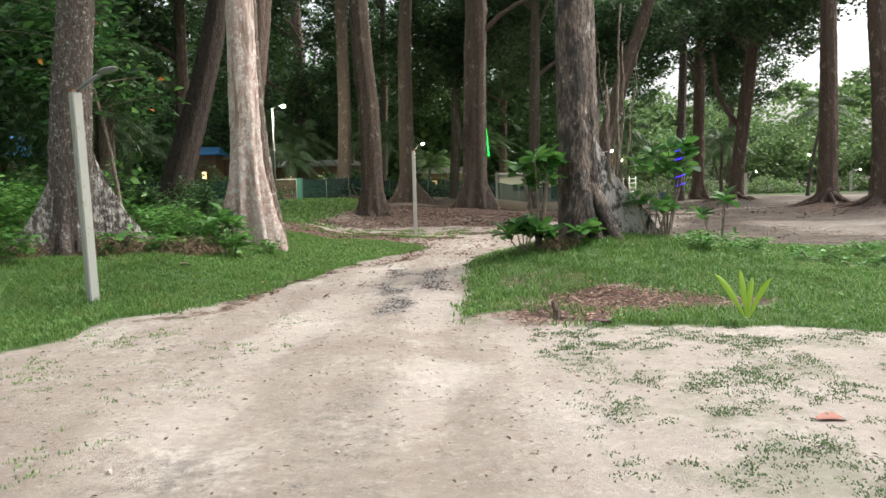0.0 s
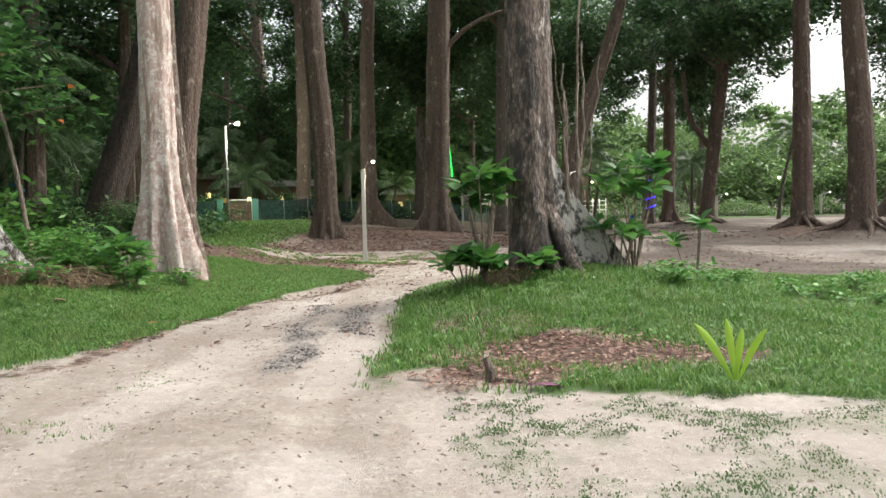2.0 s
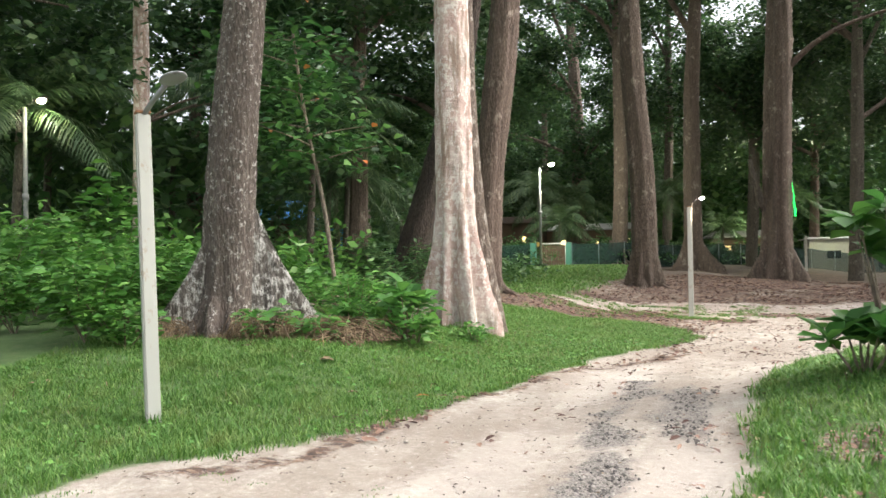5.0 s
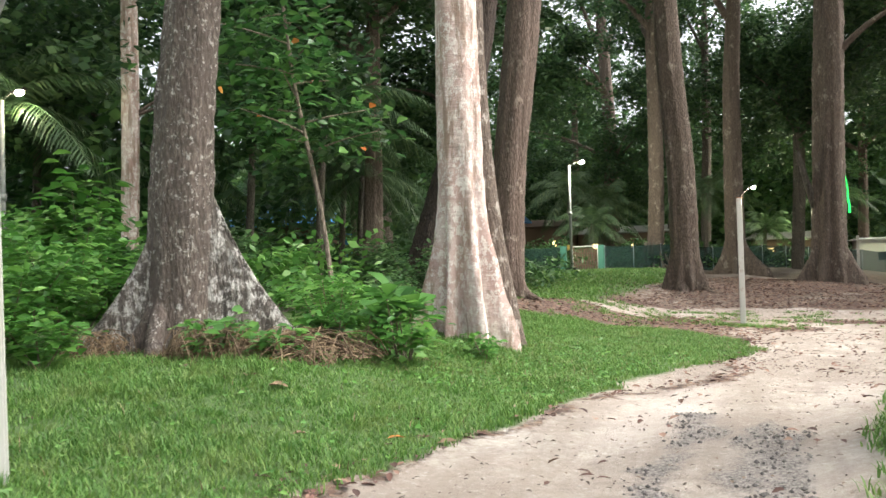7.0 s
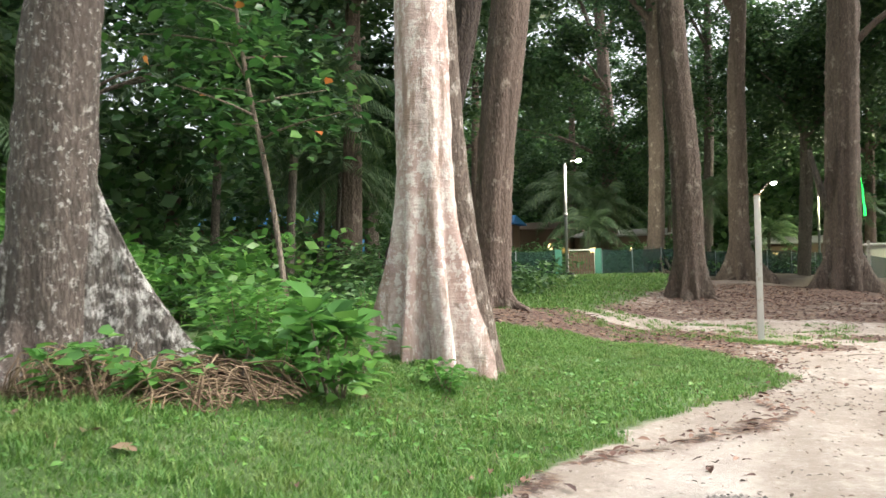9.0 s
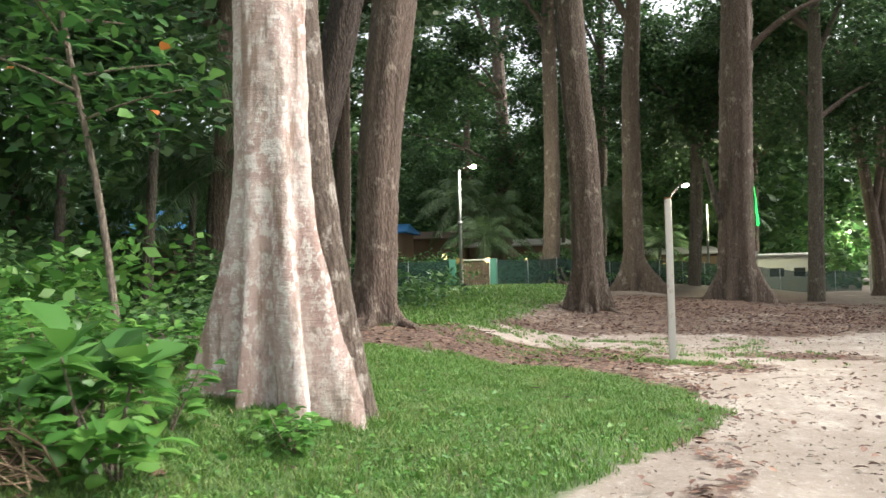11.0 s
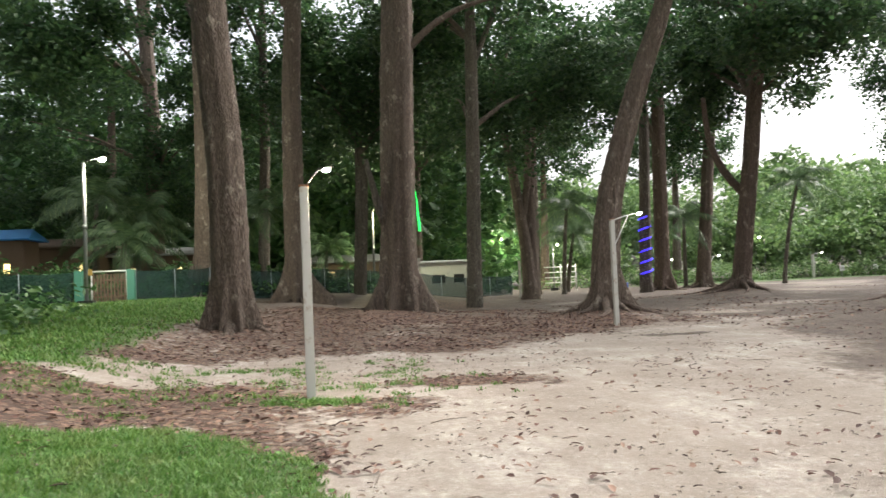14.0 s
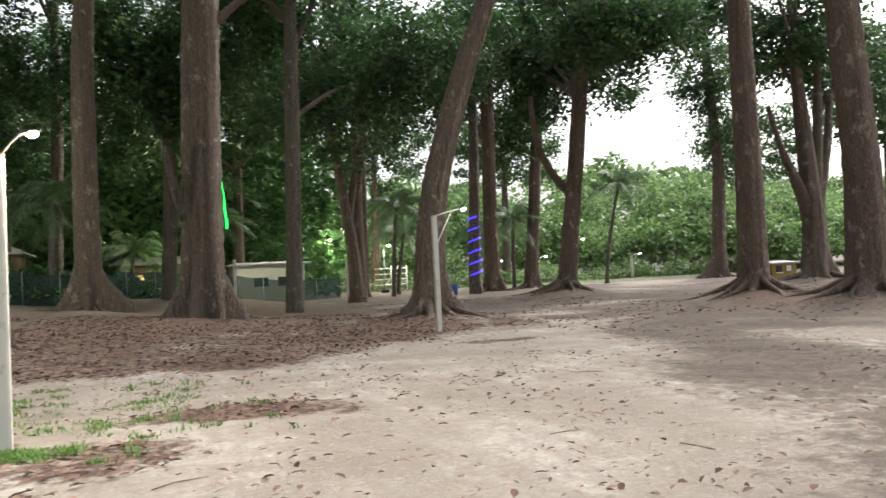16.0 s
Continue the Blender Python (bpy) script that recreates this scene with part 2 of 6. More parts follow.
# ground: sand, grass soil, leaf mould, and dirt with painted tree shade, by the zones of the plan
gm, n, l, b = material("ground", 0.95)


def attr(name):
    a = n.new("ShaderNodeAttribute")
    a.attribute_name = name
    return a.outputs["Fac"]


gv = coords(n, l, (1, 1, 1))
f1, f2, f3 = noise_tex(n, l, gv, 0.7, 5), noise_tex(n, l, gv, 5, 10, 0.78), noise_tex(n, l, gv, 45, 6, 0.8)
f0 = noise_tex(n, l, gv, 0.33, 3)
streak = noise_tex(n, l, coords(n, l, (2.2, 0.3, 1)), 1.6, 6, 0.7)
sand = ramp(n, l, calc(n, l, "ADD", calc(n, l, "MULTIPLY", f1, 0.6), calc(n, l, "MULTIPLY", f0, 0.4)), [(0.37, (0.25, 0.207, 0.172)), (0.5, (0.375, 0.325, 0.275)), (0.61, (0.54, 0.50, 0.445))])
sand = mix(n, l, ramp(n, l, streak, [(0.42, (0.55, 0.55, 0.55)), (0.56, (0, 0, 0))]), sand, (0.27, 0.225, 0.185))
sand = mix(n, l, ramp(n, l, f2, [(0.4, (0, 0, 0)), (0.62, (0.75, 0.75, 0.75))]), sand, (0.27, 0.225, 0.185))
sand = mix(n, l, ramp(n, l, f3, [(0.58, (0, 0, 0)), (0.7, (0.75, 0.75, 0.75))]), sand, (0.17, 0.135, 0.105))
gravel = ramp(n, l, f3, [(0.42, (0.09, 0.082, 0.075)), (0.6, (0.34, 0.305, 0.27))])
soil = ramp(n, l, f2, [(0.3, (0.045, 0.092, 0.023)), (0.55, (0.074, 0.13, 0.033)), (0.75, (0.19, 0.165, 0.1))])
f4 = noise_tex(n, l, gv, 17, 8, 0.75)
leaf_bits = n.new("ShaderNodeSeparateColor")
l.new(cells(n, l, coords(n, l, (1, 1.4, 1)), 16, "F1", "Color"), leaf_bits.inputs["Color"])
mould = ramp(n, l, leaf_bits.outputs["Red"], [(0.0, (0.038, 0.024, 0.017)), (0.35, (0.09, 0.052, 0.036)), (0.7, (0.15, 0.083, 0.056)), (1.0, (0.31, 0.21, 0.145))])
mould = mix(n, l, calc(n, l, "MULTIPLY", f4, 0.6), mould, (0.09, 0.065, 0.05))
sand = mix(n, l, ramp(n, l, f4, [(0.34, (0.65, 0.65, 0.65)), (0.5, (0, 0, 0))]), sand, (0.235, 0.195, 0.16))
sand = mix(n, l, ramp(n, l, f4, [(0.56, (0, 0, 0)), (0.68, (0.5, 0.5, 0.5))]), sand, (0.62, 0.585, 0.53))
# brown soil colour that also serves as painted shade under the trees
dirt_shade = ramp(n, l, f2, [(0.3, (0.05, 0.037, 0.029)), (0.7, (0.165, 0.127, 0.1))])
dirt_shade = mix(n, l, ramp(n, l, f1, [(0.5, (0, 0, 0)), (0.64, (0.3, 0.3, 0.3))]), dirt_shade, (0.27, 0.222, 0.18))


def edge(name, spread=0.5):
    e = calc(n, l, "ADD", attr(name), calc(n, l, "MULTIPLY", calc(n, l, "SUBTRACT", f2, 0.5), spread * 2))
    return ramp(n, l, e, [(0.38, (0, 0, 0)), (0.62, (1, 1, 1))])


col = mix(n, l, calc(n, l, "MULTIPLY", edge("pale", 0.9), 0.3), sand, (0.6, 0.55, 0.495))
col = mix(n, l, edge("gravel", 0.6), col, gravel)
col = mix(n, l, edge("dirt_shade", 0.6), col, dirt_shade)
col = mix(n, l, edge("litter", 0.8), col, mould)
col = mix(n, l, calc(n, l, "MULTIPLY", edge("sparse", 0.9), 0.28), col, soil)
col = mix(n, l, edge("grass", 0.35), col, soil)
l.new(col, b.inputs["Base Color"])
lumps = noise_tex(n, l, gv, 2.6, 3, 0.5)
bump(n, l, b, calc(n, l, "ADD", calc(n, l, "ADD", f2, calc(n, l, "MULTIPLY", f3, 0.35)), calc(n, l, "MULTIPLY", lumps, 1.6)), 0.9, 0.045)
GROUND = gm

# ---------------------------------------------------------------- mesh helpers
rng = np.random.default_rng(7)


def mesh_of(name, V, F, mat, smooth=True):
    """A mesh from arrays of places and of faces with equal corner counts (or a list of such arrays)."""
    F = F if isinstance(F, list) else [F]
    F = [np.asarray(f, dtype=np.int32) for f in F if len(f)]
    me = bpy.data.meshes.new(name)
    V = np.asarray(V, dtype=np.float32)
    me.vertices.add(len(V))
    me.vertices.foreach_set("co", V.ravel())
    flat = np.concatenate([f.ravel() for f in F])
    sizes = np.concatenate([np.full(len(f), f.shape[1], dtype=np.int32) for f in F])
    me.loops.add(len(flat))
    me.loops.foreach_set("vertex_index", flat)
    me.polygons.add(len(sizes))
    me.polygons.foreach_set("loop_start", np.concatenate([[0], np.cumsum(sizes)[:-1]]).astype(np.int32))
    me.polygons.foreach_set("use_smooth", np.full(len(sizes), smooth))
    me.materials.append(mat)
    me.update(calc_edges=True)
    me.validate()
    return me


def thing(name, place, label, category, group="", kind=""):
    ob = new(name)
    ob.location = place
    ob.empty_display_size = 0.2
    return tagged(ob, label, category, group, kind)


def part(name, me, parent=None, label="", place=(0, 0, 0)):
    """One mesh object under a thing or a part; a bmesh comes with its material as (bm, material)."""
    if isinstance(me, tuple):
        bm, mat = me
        me = bpy.data.meshes.new(name)
        bm.to_mesh(me)
        bm.free()
        me.materials.append(mat)
    ob = new(name, me)
    ob.location = place
    ob.parent = parent
    if label:
        ob["label"] = label
    return ob


def tube(points, radii, seg=10, wobble=0.0):
    """Places and faces of a closed tapered tube along the points."""
    P, R = np.asarray(points, float), np.asarray(radii, float)
    t = np.gradient(P, axis=0)
    t /= np.linalg.norm(t, axis=1)[:, None] + 1e-9
    ref = np.array([1.0, 0.2, 0.1]) if abs(t[0][2]) > 0.7 else np.array([0.0, 0.1, 1.0])
    a = np.cross(t, ref)
    a /= np.linalg.norm(a, axis=1)[:, None]
    c = np.cross(t, a)
    th = np.linspace(0, 2 * np.pi, seg, endpoint=False)
    k = 1 + wobble * (rng.random((len(P), seg)) - 0.5)
    V = P[:, None] + (R[:, None] * k)[..., None] * (np.cos(th)[None, :, None] * a[:, None] + np.sin(th)[None, :, None] * c[:, None])
    i, j = np.meshgrid(np.arange(len(P) - 1), np.arange(seg), indexing="ij")
    q = np.stack([i * seg + j, i * seg + (j + 1) % seg, (i + 1) * seg + (j + 1) % seg, (i + 1) * seg + j], -1).reshape(-1, 4)
    V = np.concatenate([V.reshape(-1, 3), P[:1], P[-1:]])
    s, e, j = len(V) - 2, len(V) - 1, np.arange(seg)
    caps = np.concatenate([np.stack([np.full(seg, s), (j + 1) % seg, j], -1), np.stack([np.full(seg, e), (len(P) - 1) * seg + j, (len(P) - 1) * seg + (j + 1) % seg], -1)])
    return V, q, caps


def tube_mesh(name, points, radii, mat, seg=10, wobble=0.0):
    V, q, c = tube(points, radii, seg, wobble)
    return mesh_of(name, V, [q, c], mat)


def box_bm(sx, sy, sz, at=(0, 0, 0), bevel=0.01):
    bm = bmesh.new()
    bmesh.ops.create_cube(bm, size=1, matrix=Matrix.Translation(at) @ Matrix.Diagonal((sx, sy, sz, 1)))
    if bevel:
        bmesh.ops.bevel(bm, geom=bm.edges[:], offset=bevel, segments=2, affect="EDGES")
    return bm


def leaves(name, P, length, width, mat, flat=0.6, fold=False, D=None, droop=0.0):
    """Leaf blades at the places P; flat: how near to level they lie; D: the ways they point."""
    P = np.asarray(P, float)
    k = len(P)
    if D is None:
        an = rng.random(k) * 2 * np.pi
        D = np.stack([np.cos(an), np.sin(an), rng.normal(0, 1 - flat, k) - droop], -1)
    D = D / (np.linalg.norm(D, axis=1)[:, None] + 1e-9)
    S = np.cross(D, np.array([0, 0, 1.0])[None] + rng.normal(0, 1.1 * (1 - flat) + 0.05, (k, 3)))
    S /= np.linalg.norm(S, axis=1)[:, None] + 1e-9
    N = np.cross(S, D)
    L = length * (0.65 + 0.7 * rng.random(k))[:, None]
    W = width * (0.65 + 0.7 * rng.random(k))[:, None]
    if not fold:
        V = np.stack([P, P + D * L * 0.5 + S * W * 0.5, P + D * L, P + D * L * 0.5 - S * W * 0.5], 1).reshape(-1, 3)
        return mesh_of(name, V, np.arange(4 * k).reshape(-1, 4), mat, False)
    up = N * W * 0.16
    V = np.stack([P, P + D * L * 0.3 + S * W * 0.38 + up, P + D * L * 0.68 + S * W * 0.5 + up * 0.8 - N * L * 0.03, P + D * L - N * L * 0.14,
                  P + D * L * 0.68 - S * W * 0.5 + up * 0.8 - N * L * 0.03, P + D * L * 0.3 - S * W * 0.38 + up, P + D * L * 0.5 - N * L * 0.02], 1).reshape(-1, 3)
    o = 7 * np.arange(k)[:, None]
    tri = np.concatenate([o + [0, 1, 6], o + [1, 2, 6], o + [2, 3, 6], o + [3, 4, 6], o + [4, 5, 6], o + [5, 0, 6]])
    return mesh_of(name, V, tri, mat, True)


def cloud(centre, radii, count, clumps=60, spread=0.7, hollow=0.35):
    """Places of leaves: clumps inside an ellipsoid, thicker towards its rim, with gaps."""
    u = rng.normal(size=(clumps, 3))
    u /= np.linalg.norm(u, axis=1)[:, None]
    u *= (hollow + (1 - hollow) * rng.random(clumps) ** 0.6)[:, None]
    c = np.asarray(centre) + u * np.asarray(radii)
    w = rng.random(clumps) + 0.3
    pick = rng.choice(clumps, count, p=w / w.sum())
    return c[pick] + rng.normal(size=(count, 3)) * spread * np.array([1, 1, 0.6]) * (0.6 + 0.8 * rng.random(clumps))[pick][:, None]


# ---------------------------------------------------------------- the lie of the land
def ease(v):
    v = np.clip(v, 0, 1)
    return v * v * (3 - 2 * v)


def ground_z(x, y):
    x, y = np.asarray(x, float), np.asarray(y, float)
    z = 0.42 * ease((-2.4 - x) / 2.6) * ease((y - 8.6) / 4)
    z = z + 0.5 * ease((y - 27) / 15) * ease((5 - x) / 8) + 0.55 * ease((y - 48) / 9) * ease((10 - x) / 6)
    z = z + 0.58 * np.exp(-((x - 2.7) ** 2 + (y - 11.9) ** 2) / (2 * 1.6 ** 2))
    for cx, cy, h, s in ((-2.5, 33.5, 0.18, 1.2), (2.5, 41, 0.24, 1.7), (8.06, 36, 0.28, 1.2), (17.9, 34.2, 0.4, 1.2), (18.6, 46.5, 0.36, 1.5), (18.4, 30.6, 0.42, 1.2), (29.5, 42.7, 0.3, 1.8), (-1.2, 46, 0.2, 1.5), (-5.7, 23.6, 0.14, 0.9)):
        z = z + h * np.exp(-((x - cx) ** 2 + (y - cy) ** 2) / (2 * s * s))
    z = z - 0.06 * ease((y - 12) / 10) * ease((x + 2.5) / 2) * ease((34 - y) / 8)
    return z + 0.018 * np.sin(x * 1.7 + 0.6 * y) * np.sin(y * 1.3) + 0.01 * np.sin(3.9 * x + 1) * np.sin(4.3 * y)


TABLE = rng.random((64, 64))


def patchy(x, y, scale):
    """Smooth random patches from -1 to 1, of about that scale in metres."""
    u, v = np.asarray(x, float) / scale, np.asarray(y, float) / scale
    i, j = np.floor(u).astype(int), np.floor(v).astype(int)
    a, c = ease(u - i), ease(v - j)
    t = lambda p, q: TABLE[p % 64, q % 64]
    return 2 * ((t(i, j) * (1 - a) + t(i + 1, j) * a) * (1 - c) + (t(i, j + 1) * (1 - a) + t(i + 1, j + 1) * a) * c) - 1


def ragged(x, y):
    return 0.55 * patchy(x, y, 0.9) + 0.3 * patchy(x + 7, y, 0.37) + 0.25 * patchy(x, y + 9, 0.16)


def along(v, pairs):
    return np.interp(v, [p[0] for p in pairs], [p[1] for p in pairs])


ROAD_LEFT = [(-6, -5.6), (4, -5.0), (6.5, -4.35), (8.25, -3.95), (9.84, -3.1), (11.3, -2.5), (13.8, -2.0), (15.7, -1.4), (17, -0.93), (18.7, -0.4), (19.6, -0.5)]
LAWN_END = [(-9, 20.6), (-5.6, 20.8), (-4.4, 21.1), (-3.75, 21.7), (-2.4, 21.9), (-1.3, 21.1), (-0.6, 19.8), (-0.4, 19.2)]
ROAD_RIGHT = [(6.8, 0.3), (7.5, 0.05), (8.9, 0.04), (11.2, 0.3), (13.7, 0.8), (17.5, 1.9)]
ISLE_NEAR = [(0, 7.5), (1.2, 7.2), (2.3, 6.85), (3.2, 6.7), (4.5, 6.0), (12, 5.0)]
ISLE_FAR = [(1.5, 17), (3, 17.8), (6, 18.2), (7, 16.8), (8, 15.7), (10, 15.8), (16, 15)]


def soft_in(d, w):
    w = w * 1.6
    return ease(d / w + 0.5)


def blob(x, y, cx, cy, rx, ry):
    return ease(1.5 - np.sqrt(((x - cx) / rx) ** 2 + ((y - cy) / ry) ** 2))


def zone_grass(x, y):
    x, y = x + 0.28 * ragged(x, y), y + 0.28 * ragged(y, x + 5)
    lawn = soft_in(along(y, ROAD_LEFT) - x, 0.35) * soft_in(along(x, LAWN_END) - y, 0.5)
    isle = soft_in(x - along(y, ROAD_RIGHT), 0.3) * soft_in(y - along(x, ISLE_NEAR), 0.4) * soft_in(along(x, ISLE_FAR) - y, 0.6)
    isle = isle * (1 - 0.95 * zone_pile(x, y))
    gate = soft_in(along(y, [(24, -5.0), (26, -4.4), (29, -4.2), (34, -3.8), (38, -3.5), (47, -4.3)]) - x, 1.2) * soft_in(y - 25.5, 1.5) * soft_in(48 - y, 1)
    post = np.maximum(blob(x, y, -0.5, 23.2, 0.55, 0.35) * 0.8, soft_in(y - 68, 2) * soft_in(76 - y, 2) * soft_in(x - 24, 4) * soft_in(54 - x, 4) * 0.9)
    bare = 0.4 * ease(patchy(x + 3, y, 1.3) * 1.6 - 0.6) * (y < 24) * (x < 0)
    return np.maximum.reduce([lawn, isle, gate, post]) * (1 - bare)


def zone_pile(x, y):
    x, y = x + 0.3 * ragged(x, y), y + 0.3 * ragged(y, x)
    return np.maximum.reduce([blob(x, y, 1.6, 8.5, 1.15, 0.8), blob(x, y, 1.05, 7.7, 0.85, 0.4), 0.85 * blob(x, y, 2.6, 8.2, 0.8, 0.55), 0.6 * blob(x, y, 1.35, 9.6, 0.7, 0.5)]) * (0.85 + 0.3 * ragged(x, y))


def zone_litter(x, y):
    x, y = x + 0.5 * ragged(x, y) + 0.6 * patchy(x, y, 2.6), y + 0.5 * ragged(y, x) + 0.7 * patchy(y, x, 2.9)
    under = soft_in(y - along(x, [(-6, 27.5), (-2, 28.3), (2, 28.6), (4, 29.0), (6, 31), (9, 33)]), 1.2) * soft_in(9.5 - x - 0.12 * (y - 30), 2.5) * soft_in(46 - y, 5) * (0.62 + 0.3 * patchy(x, y, 2.2))
    rim = np.exp(-((along(y, ROAD_LEFT) - x + 0.15) / 0.22) ** 2) * (y > 8) * (y < 20) * 0.62
    back = y - along(x, LAWN_END)
    end = ease((back + 0.35) / 0.4) * ease((4.4 - back) / 1.6) * ease((0.4 - x) / 1.5) * ease((x + 8) / 1) * (0.9 + 0.3 * patchy(x, y, 1.1))
    ring = blob(x, y, -5.4, 24.6, 1.5, 1.3)
    bits = np.maximum.reduce([blob(x, y, 1.6, 24.4, 1.4, 0.8) * 0.75, blob(x, y, 0.1, 22.3, 1.0, 0.7) * 0.6, blob(x, y, 9.3, 33.5, 1.6, 1.4) * 0.6, blob(x, y, 18.2, 32.4, 3.2, 2.6) * 0.62, blob(x, y, 18.6, 46.4, 2.6, 1.8) * 0.6, blob(x, y, 29.5, 42.5, 3, 2) * 0.62, blob(x, y, 8.2, 36.2, 2, 1.4) * 0.6, blob(x, y, 4, 50, 4, 5) * 0.6])
    return np.maximum.reduce([zone_pile(x, y), under, rim, end, ring, bits])


def zone_sparse(x, y):
    lump = 0.3 * patchy(x, y, 0.5) + 0.22 * patchy(x, y + 3, 0.22)
    right = soft_in(x - 0.9, 1.0) * soft_in(y - 1.5, 1) * soft_in(7.0 - y, 0.6) * 0.47
    left = soft_in(-2.6 - x, 1.0) * soft_in(y - 2, 1) * soft_in(8 - y, 1) * 0.22
    strip = soft_in(y - 23, 1) * soft_in(27.5 - y, 1) * soft_in(1 - x, 2) * soft_in(x + 6, 1) * 0.3
    return np.maximum.reduce([right, left, strip]) + lump * (np.maximum.reduce([right, left, strip]) > 0.1)


def zone_dirt_shade(x, y):
    x, y = x + 0.5 * ragged(x, y), y + 0.5 * ragged(y, x)
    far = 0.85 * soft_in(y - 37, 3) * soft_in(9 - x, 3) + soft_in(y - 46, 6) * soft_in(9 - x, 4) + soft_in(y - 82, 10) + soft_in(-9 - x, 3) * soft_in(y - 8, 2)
    # shade beneath the big trees, painted into the ground colour
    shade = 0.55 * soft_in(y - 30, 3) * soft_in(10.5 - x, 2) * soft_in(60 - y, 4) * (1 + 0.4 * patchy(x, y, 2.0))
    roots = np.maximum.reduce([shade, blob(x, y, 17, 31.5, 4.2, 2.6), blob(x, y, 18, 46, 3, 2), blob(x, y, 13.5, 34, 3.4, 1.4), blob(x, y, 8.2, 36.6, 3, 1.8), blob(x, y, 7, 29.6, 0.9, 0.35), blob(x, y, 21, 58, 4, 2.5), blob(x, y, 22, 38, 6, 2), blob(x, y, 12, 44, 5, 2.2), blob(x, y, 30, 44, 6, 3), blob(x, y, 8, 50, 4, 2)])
    # dark soil and painted shade under the right-hand trees, the lane left pale
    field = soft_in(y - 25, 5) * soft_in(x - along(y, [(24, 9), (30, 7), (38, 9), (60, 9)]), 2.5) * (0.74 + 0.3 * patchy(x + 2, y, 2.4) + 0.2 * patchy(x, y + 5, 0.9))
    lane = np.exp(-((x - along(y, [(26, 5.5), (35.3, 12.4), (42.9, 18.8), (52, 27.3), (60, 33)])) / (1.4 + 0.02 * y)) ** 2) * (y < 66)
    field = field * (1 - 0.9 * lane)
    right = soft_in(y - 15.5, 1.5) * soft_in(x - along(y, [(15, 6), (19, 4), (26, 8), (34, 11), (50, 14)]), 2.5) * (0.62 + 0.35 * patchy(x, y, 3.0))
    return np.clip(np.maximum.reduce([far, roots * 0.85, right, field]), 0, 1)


def zone_gravel(x, y):
    x, y = x + 0.3 * ragged(x, y), y + 0.5 * ragged(y, x)
    strip = np.exp(-((x + 0.86 - 0.03 * (y - 10)) / 0.27) ** 2) * soft_in(y - 8.3, 1.0) * soft_in(13.2 - y, 1.2)
    return np.maximum.reduce([strip * (0.78 + 0.5 * patchy(x, y, 0.4)), blob(x, y, -0.3, 11.4, 0.22, 1.6) * 0.6, blob(x, y, -1.7, 2.9, 0.9, 0.8) * 0.4, blob(x, y, -0.9, 3.9, 0.5, 1.6) * 0.42])


def zone_pale(x, y):
    """The two wheel tracks and the apron by the mound, worn to bare pale sand."""
    x, y = x + 0.15 * ragged(x, y), y + 0.3 * ragged(y, x)
    west = np.exp(-((x - along(y, [(3, -2.2), (7, -1.8), (9, -1.55), (11, -1.42), (14, -1.0), (18, 0.1)])) / 0.48) ** 2)
    east = np.exp(-((x - along(y, [(3, -0.45), (7, -0.38), (9, -0.3), (11, -0.15), (14, 0.3), (18, 1.6)])) / 0.4) ** 2)
    tracks = np.maximum(west, east) * (0.7 + 0.6 * patchy(x, y, 1.1)) * soft_in(y - 2.5, 2) * soft_in(16 - y, 4)
    apron = soft_in(x - 0.2, 1.2) * soft_in(7.2 - y, 0.8) * soft_in(9 - x, 2) * (0.85 + 0.35 * patchy(x, y + 4, 0.9))
    return np.maximum(tracks, apron)


def grid_axis(lo, a, b, hi, step):
    mid = np.arange(a, b, step)
    out, v, s = [], b, step
    while v < hi:
        out.append(v)
        s *= 1.09
        v += s
    back, v, s = [], a, step
    while v > lo:
        s *= 1.09
        v -= s
        back.append(v)
    return np.concatenate([back[::-1], mid, out, [hi]])


gx, gy = grid_axis(-1500, -7, 9, 1500, 0.11), grid_axis(-1200, 0.5, 31, 2000, 0.11)
X, Y = np.meshgrid(gx, gy, indexing="ij")
Z = ground_z(X, Y)
Z += 0.03 * zone_grass(X, Y) + 0.02 * zone_litter(X, Y) - 0.03 * np.exp(-((X + 0.15 - 0.04 * (Y - 8)) / 0.25) ** 2) * (Y < 16) - 0.025 * np.exp(-((X + 1.6 - 0.05 * (Y - 8)) / 0.25) ** 2) * (Y < 16)
Z += rng.normal(0, 0.004, Z.shape) * (np.abs(X) < 30)
ii, jj = np.meshgrid(np.arange(len(gx) - 1), np.arange(len(gy) - 1), indexing="ij")
w = len(gy)
quads = np.stack([ii * w + jj, (ii + 1) * w + jj, (ii + 1) * w + jj + 1, ii * w + jj + 1], -1).reshape(-1, 4)
me = mesh_of("ground", np.stack([X, Y, Z], -1).reshape(-1, 3), quads, GROUND)
for key, fn in (("grass", zone_grass), ("litter", zone_litter), ("sparse", zone_sparse), ("dirt_shade", zone_dirt_shade), ("gravel", zone_gravel), ("pale", zone_pale)):
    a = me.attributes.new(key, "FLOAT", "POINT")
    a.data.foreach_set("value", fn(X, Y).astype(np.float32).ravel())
tagged(new("ground", me), "pale sandy ground with lawn, leaf litter and a worn track", "ground", kind="structure")


